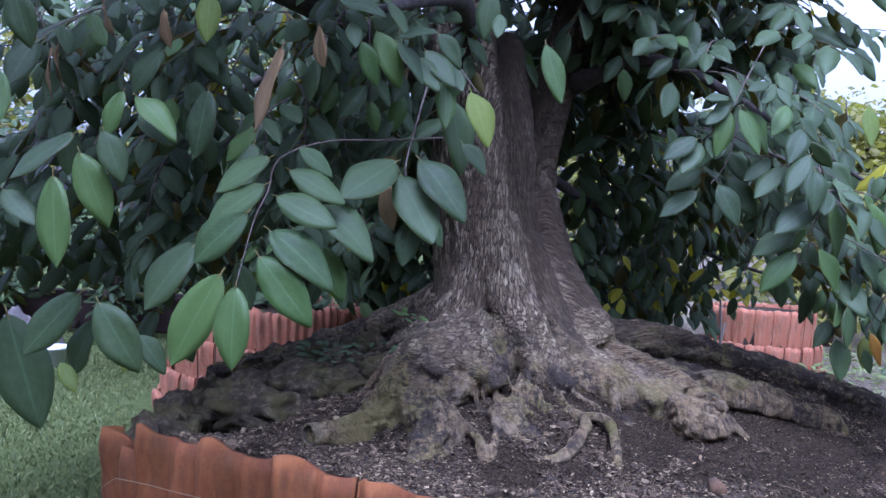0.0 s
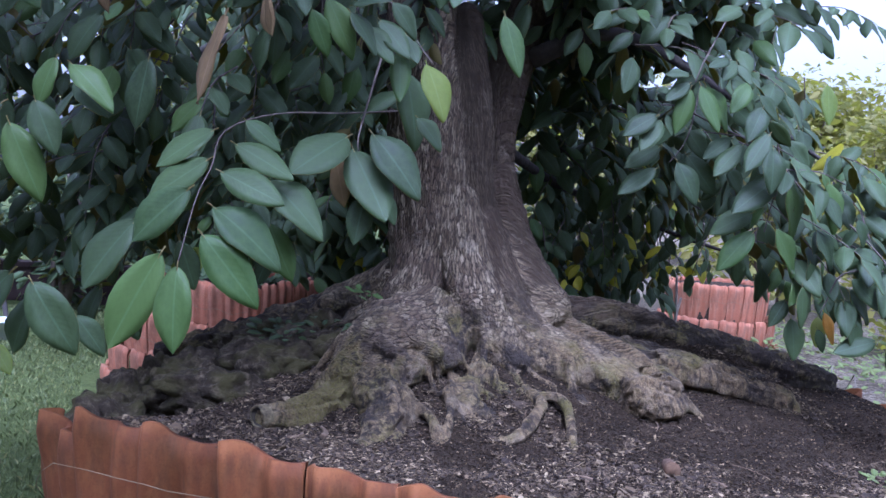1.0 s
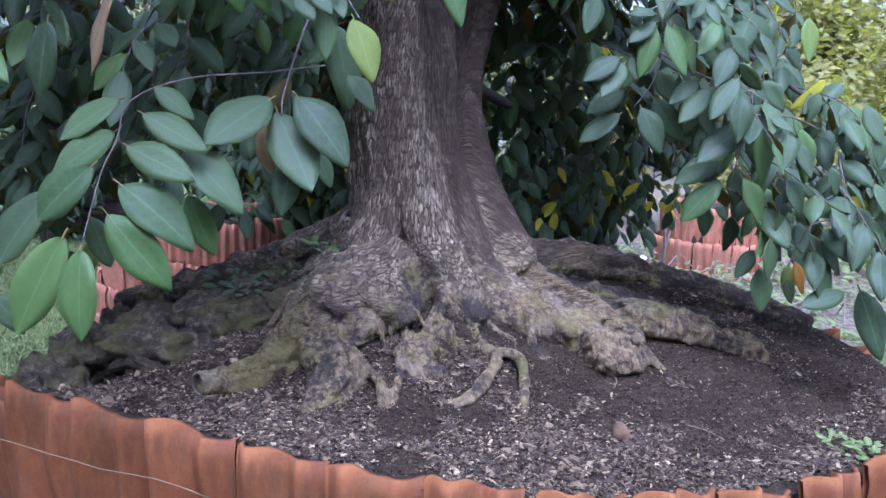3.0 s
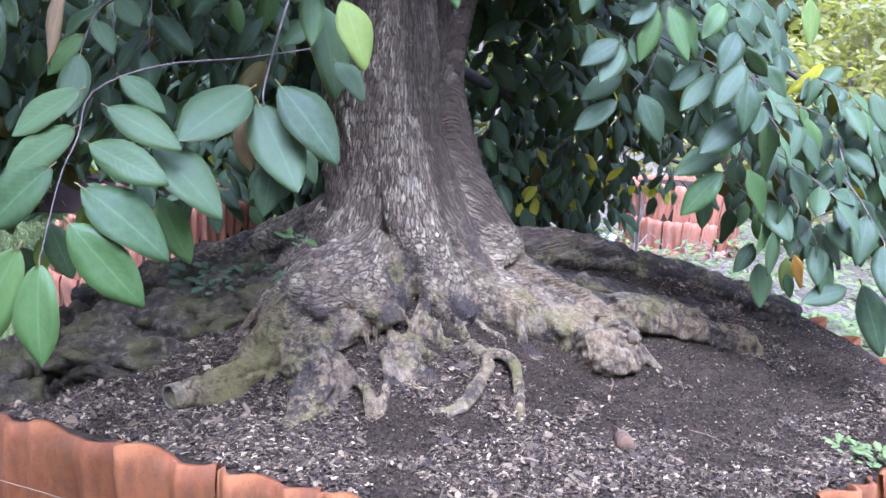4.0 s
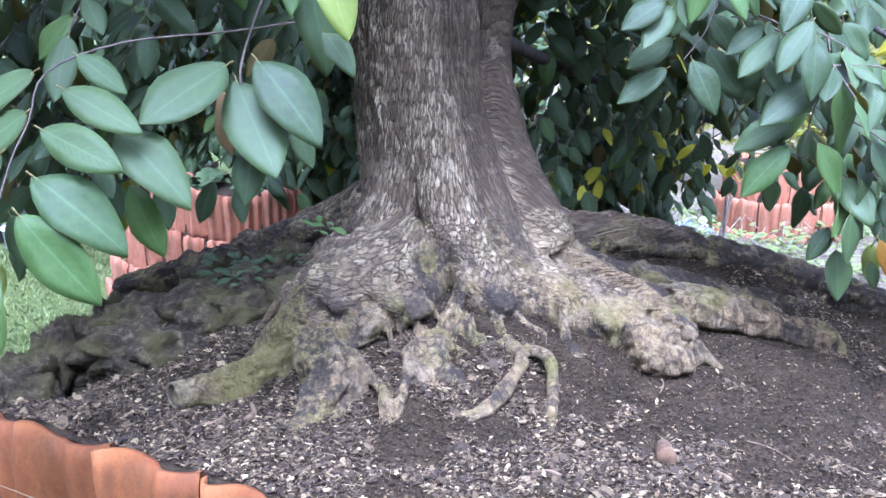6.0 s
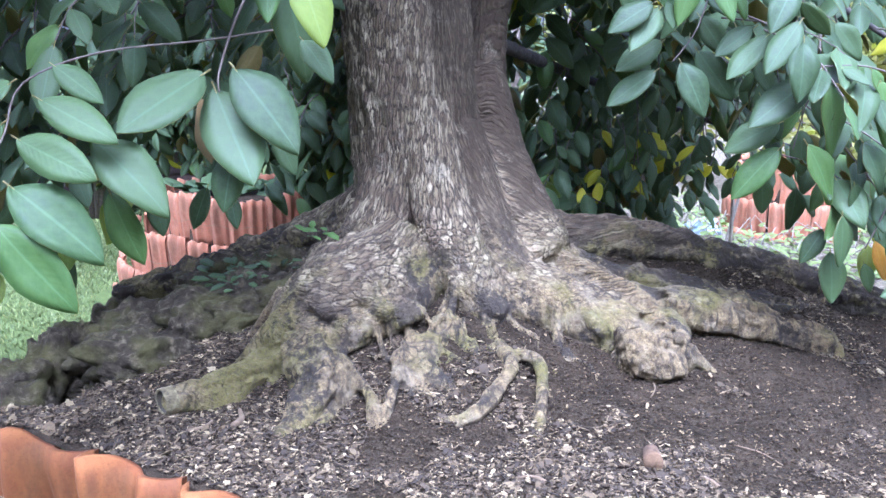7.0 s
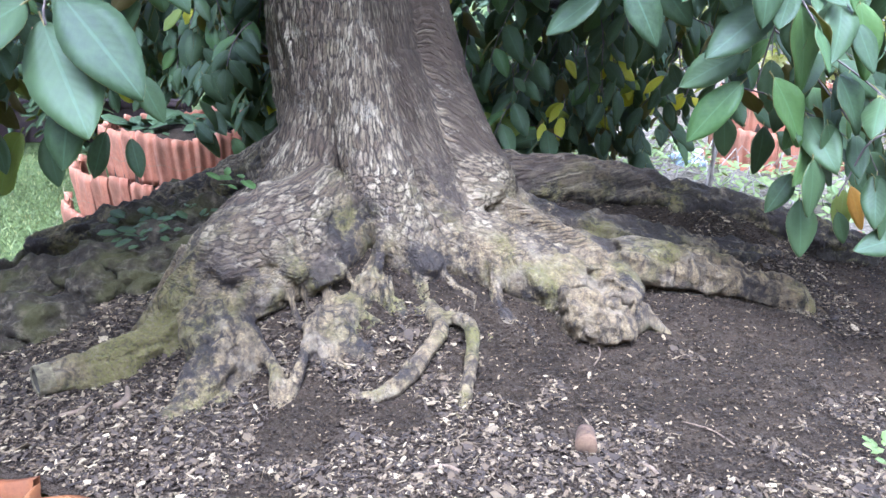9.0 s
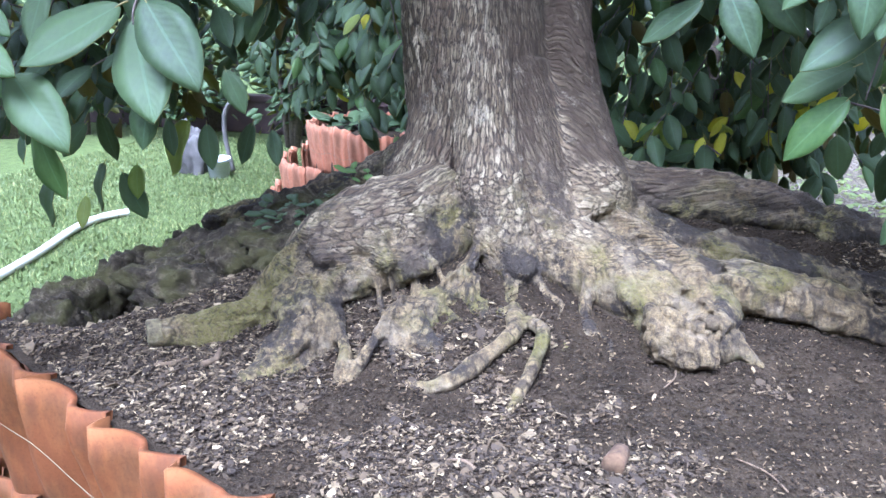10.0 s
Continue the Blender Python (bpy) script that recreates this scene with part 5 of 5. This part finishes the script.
def far_foliage(ob, poses, mat):
    """Leaves too far off to show more than their outline: two folded halves each."""
    v = np.array([(0, 0, 0), (-0.24, 0.45, 0.06), (0, 1, -0.12), (0.24, 0.45, 0.06), (0, 0.45, 0)])
    f = np.array([(0, 4, 1), (1, 4, 2), (0, 3, 4), (4, 3, 2)])
    uv = np.array([(0.5, 0), (0, 0.45), (0.5, 1), (1, 0.45), (0.5, 0.45)])
    M = np.array([[list(r) for r in m] for m in poses])
    V = (np.einsum("nij,vj->nvi", M[:, :3, :3], v) + M[:, None, :3, 3]).reshape(-1, 3)
    F = (f[None] + len(v) * np.arange(len(M))[:, None, None]).reshape(-1, 3)
    part("foliage", mesh_from("foliage", V, F, [mat], None, True, np.tile(uv, (len(M), 1))), ob)["kind"] = "stuff"


DARK = [LEAF_TOP, LEAF_SHRUB]
SUNNY = [LEAF_SHRUB, LEAF_SHRUB]
for k, (x, y, w, d, h, n) in enumerate([(-4.6, 8.6, 1.8, 1.2, 2.4, 1500), (-2.8, 9.2, 1.8, 1.2, 2.8, 1800), (-1.0, 9.0, 1.7, 1.2, 2.6, 1600), (0.6, 8.6, 1.6, 1.2, 2.4, 1600), (-6.5, 7.5, 1.6, 1.4, 2.6, 1300), (-4.7, 8.0, 0.9, 0.4, 1.5, 800), (-3.3, 7.95, 0.9, 0.4, 1.6, 800), (-5.9, 7.9, 0.8, 0.4, 1.5, 600)]):
    shrub("shrub", "dark green bushy shrub at the back of the garden", x, y, w, d, h, n, 0.15, DARK, 100 + k)
for k, (x, y, w, d, h, n) in enumerate([(2.2, 10.5, 1.6, 1.2, 1.8, 1300), (4.3, 10.0, 1.8, 1.4, 2.0, 1500), (6.5, 11.0, 2.0, 1.6, 2.6, 1700), (5.2, 7.6, 1.2, 1.2, 1.5, 1000)]):
    shrub("shrub", "sunlit yellow-green shrub beyond the planters", x, y, w, d, h, n * 2, 0.14, SUNNY, 120 + k)
for k, (x, y, w, d, h, n, lo) in enumerate([(7.5, 17, 4.0, 3.0, 3.7, 3200, 0.5), (12.5, 19, 4.5, 3.5, 3.8, 3200, 0.5), (2.5, 19, 4.5, 3, 5.0, 3000, 0.6), (-4, 17, 5, 3, 6.0, 3200, 0.6), (-10, 15, 5, 4, 6.5, 3200, 0.6)]):
    shrub("tree", "leafy garden tree standing in the distance", x, y, w, d, h, n * 3, 0.20, SUNNY, 140 + k, lo)

# ---- garden things ----
def bucket(x, y, r, h):
    ob = thing("bucket", "white plastic bucket standing on the lawn by the shrubs", "bucket", (x, y, 0))
    prof = [(0.001, 0.004), (0.80, 0.004), (0.83, 0.01), (0.97, 0.86), (1.07, 0.86), (1.09, 0.90), (1.07, 1.0), (0.99, 1.0), (0.95, 0.9), (0.80, 0.06), (0.001, 0.06)]
    bm = bmesh.new()
    rings = [[bm.verts.new((x + r * p * math.cos(a), y + r * p * math.sin(a), h * q)) for a in np.linspace(0, 2 * math.pi, 28, endpoint=False)] for p, q in prof]
    for A, B in zip(rings, rings[1:]):
        for k in range(28):
            bm.faces.new((A[k], A[(k + 1) % 28], B[(k + 1) % 28], B[k]))
    bmesh.ops.recalc_face_normals(bm, faces=bm.faces)
    me = bpy.data.meshes.new("bucket_body")
    bm.to_mesh(me)
    bm.free()
    me.materials.append(WHITE)
    for p in me.polygons:
        p.use_smooth = True
    part("bucket_body", me, ob)
    pts = [(x + r * 1.05 * math.cos(a), y + 0.03 - 0.3 * r * math.sin(a), h * 0.88 - r * 0.5 * math.sin(a)) for a in np.linspace(0, math.pi, 16)]
    v, f = tube(pts, [0.003] * 16, 6)
    part("handle", to_mesh("handle", v, f, [STAKE]), ob, "thin wire handle")
    return ob


bucket(-3.2, 6.64, 0.098, 0.165)


def loose(name, label, category, pts, radii, mat, sides=10, steps=8):
    p = spline([(*a, r) for a, r in zip(pts, radii)], steps)
    v, f = tube(p[:, :3], p[:, 3], sides)
    return tagged(new(name, to_mesh(name, v, f, [mat])), label, category)


loose("garden_hose", "pale garden hose lying in a curve across the lawn", "hose", [(-2.62, 3.5, 0.03), (-2.79, 4.05, 0.03), (-2.92, 4.47, 0.03), (-3.12, 4.98, 0.03), (-3.14, 5.24, 0.03), (-3.06, 5.4, 0.03)], [0.026] * 6, PIPE, 12, 10)
loose("upright_pipe", "thin bent grey pipe standing behind the bucket", "pipe", [(-3.22, 6.86, 0), (-3.27, 6.86, 0.3), (-3.25, 6.86, 0.5), (-3.17, 6.86, 0.62)], [0.02] * 4, STONE)
loose("stake", "thin grey wooden stake pushed into the ground", "stake", [(1.95, 6.1, -0.02), (1.97, 6.1, 0.4), (1.96, 6.12, 0.85)], [0.014, 0.012, 0.009], STAKE, 7)
loose("stake", "leaning pale stick beside the tile planter", "stake", [(2.0, 6.5, -0.02), (2.1, 6.6, 0.35), (2.16, 6.62, 0.62)], [0.016, 0.013, 0.010], STAKE, 7)
sticks = random.Random(44)
lines = []
for k in range(240):
    x, y = sticks.uniform(1.3, 3.2), sticks.uniform(5.6, 8.8)
    a, l, up = sticks.uniform(0, 3.14), sticks.uniform(0.15, 0.5), sticks.uniform(0.0, 0.22)
    lines.append([(x, y, 0.02 + up * 0.5), (x + math.cos(a) * l * 0.5, y + math.sin(a) * l * 0.5, 0.03 + up), (x + math.cos(a + 0.2) * l, y + math.sin(a + 0.2) * l, 0.02)])
V, F = [], []
for pts in lines:
    v, f = tube(pts, (0.005, 0.004, 0.002), 5, close=False)
    F += [tuple(len(V) + j for j in q) for q in f]
    V += v
tagged(new("brushwood", to_mesh("brushwood", V, F, [STAKE])), "dry grey brushwood littering the bare ground", "twigs", kind="stuff")
for x, y, a, l, r in [(0.93, 2.86, 1.2, 0.12, 0.002), (1.22, 2.6, 2.4, 0.12, 0.002), (1.02, 2.43, 2.0, 0.05, 0.005), (-0.25, 2.45, 0.9, 0.09, 0.005), (-0.16, 2.52, 1.4, 0.09, 0.008), (0.62, 2.38, 2.6, 0.07, 0.004), (0.3, 2.36, 0.3, 0.06, 0.003)]:
    pts = [(x, y), (x + 0.5 * l * math.cos(a), y + 0.5 * l * math.sin(a)), (x + l * math.cos(a + 0.3), y + l * math.sin(a + 0.3))]
    loose("stick", "short dry brown stick lying on the mulch", "stick", [(px, py, bed_level(px, py) + r + 0.004) for px, py in pts], [r, r, r * 0.7], DRY_WOOD, 7, 5)
loose("log", "short cut branch end lying among the chips", "log", [(0.885, 2.56, bed_level(0.885, 2.56) + 0.014), (0.88, 2.49, bed_level(0.88, 2.49) + 0.02)], [0.020, 0.024], LOG_WOOD, 14, 3)


def rock(name, label, at, size, mat, seed):
    bm = bmesh.new()
    bmesh.ops.create_icosphere(bm, subdivisions=4, radius=1.0)
    for v in bm.verts:
        d = noise.fractal(v.co * 1.3 + Vector((seed * 7.1, 0, 0)), 0.7, 2.2, 6)
        v.co = Vector((v.co.x * size[0], v.co.y * size[1], v.co.z * size[2])) * (1 + 0.5 * d)
    bm.transform(Matrix.Translation(at))
    me = bpy.data.meshes.new(name)
    bm.to_mesh(me)
    bm.free()
    me.materials.append(mat)
    for p in me.polygons:
        p.use_smooth = True
    return tagged(new(name, me), label, "rock", "heap of mossy rocks" if name == "rock" else "")


heap = random.Random(23)
for k in range(40):
    x, y = heap.uniform(-1.0, -0.12), heap.uniform(2.72, 3.9)
    if y < 2.75 + 0.35 * (x + 1.0) or y < 2.95 and x > -0.45:
        continue
    s = heap.uniform(0.05, 0.13)
    rock("rock", "rounded dark mossy rock half sunk in the soil", (x, y, bed_level(x, y) + s * 0.05), (s * heap.uniform(0.9, 1.5), s * heap.uniform(0.8, 1.3), s * heap.uniform(0.6, 1.0)), MOSSY, k)
# the heap's outer edge, along the sunken flank of the wall
for k, (x, y, z, w) in enumerate([(-0.90, 2.74, 0.55, 0.12), (-0.97, 2.90, 0.52, 0.13), (-0.96, 3.08, 0.53, 0.14), (-0.97, 3.28, 0.51, 0.14), (-0.96, 3.48, 0.50, 0.14), (-0.93, 3.70, 0.49, 0.14), (-0.80, 2.66, 0.60, 0.09)]):
    rock("rock", "dark mossy rock at the sunken edge of the tile wall", (x, y, z), (w * 0.8, w, w * 0.9), MOSSY, 60 + k)
rock("boulder", "grey pointed boulder at the edge of the lawn", (-3.52, 6.72, 0.12), (0.15, 0.13, 0.27), STONE, 31)
rock("bag", "crumpled light blue plastic bag on the ground", (2.2, 7.8, 0.06), (0.12, 0.1, 0.07), BLUE, 37)["category"] = "bag"

# plain unseen wall, added behind the camera path to block low sky light
bm = bmesh.new()
for (x0, x1, z0, z1, d) in [(-14, 14, 0.0, 4.6, 0.24), (-14.02, 14.02, 4.604, 4.72, 0.32)]:
    bmesh.ops.create_cube(bm, size=1, matrix=Matrix.LocRotScale(((x0 + x1) / 2, -3.2, (z0 + z1) / 2), None, (x1 - x0, d, z1 - z0)))
bmesh.ops.bevel(bm, geom=bm.edges[:], offset=0.01, segments=2, affect="EDGES")
me = bpy.data.meshes.new("wall_south")
bm.to_mesh(me)
bm.free()
me.materials.append(PLASTER)
tagged(new("wall_south", me), "plain unseen wall added behind the camera to block low sky light", "wall", kind="structure")

# brown wall behind the lawn
bm = bmesh.new()
for (x0, x1, z0, z1, d) in [(-9, -2.3, 0.0, 0.34, 0.16), (-9.02, -2.28, 0.344, 0.40, 0.20)]:
    bmesh.ops.create_cube(bm, size=1, matrix=Matrix.LocRotScale(((x0 + x1) / 2, 8.6, (z0 + z1) / 2), None, (x1 - x0, d, z1 - z0)))
bmesh.ops.bevel(bm, geom=bm.edges[:], offset=0.01, segments=2, affect="EDGES")
me = bpy.data.meshes.new("garden_wall")
bm.to_mesh(me)
bm.free()
me.materials.append(BROWN)
tagged(new("garden_wall", me), "low dark brown wall behind the lawn", "wall", kind="structure")
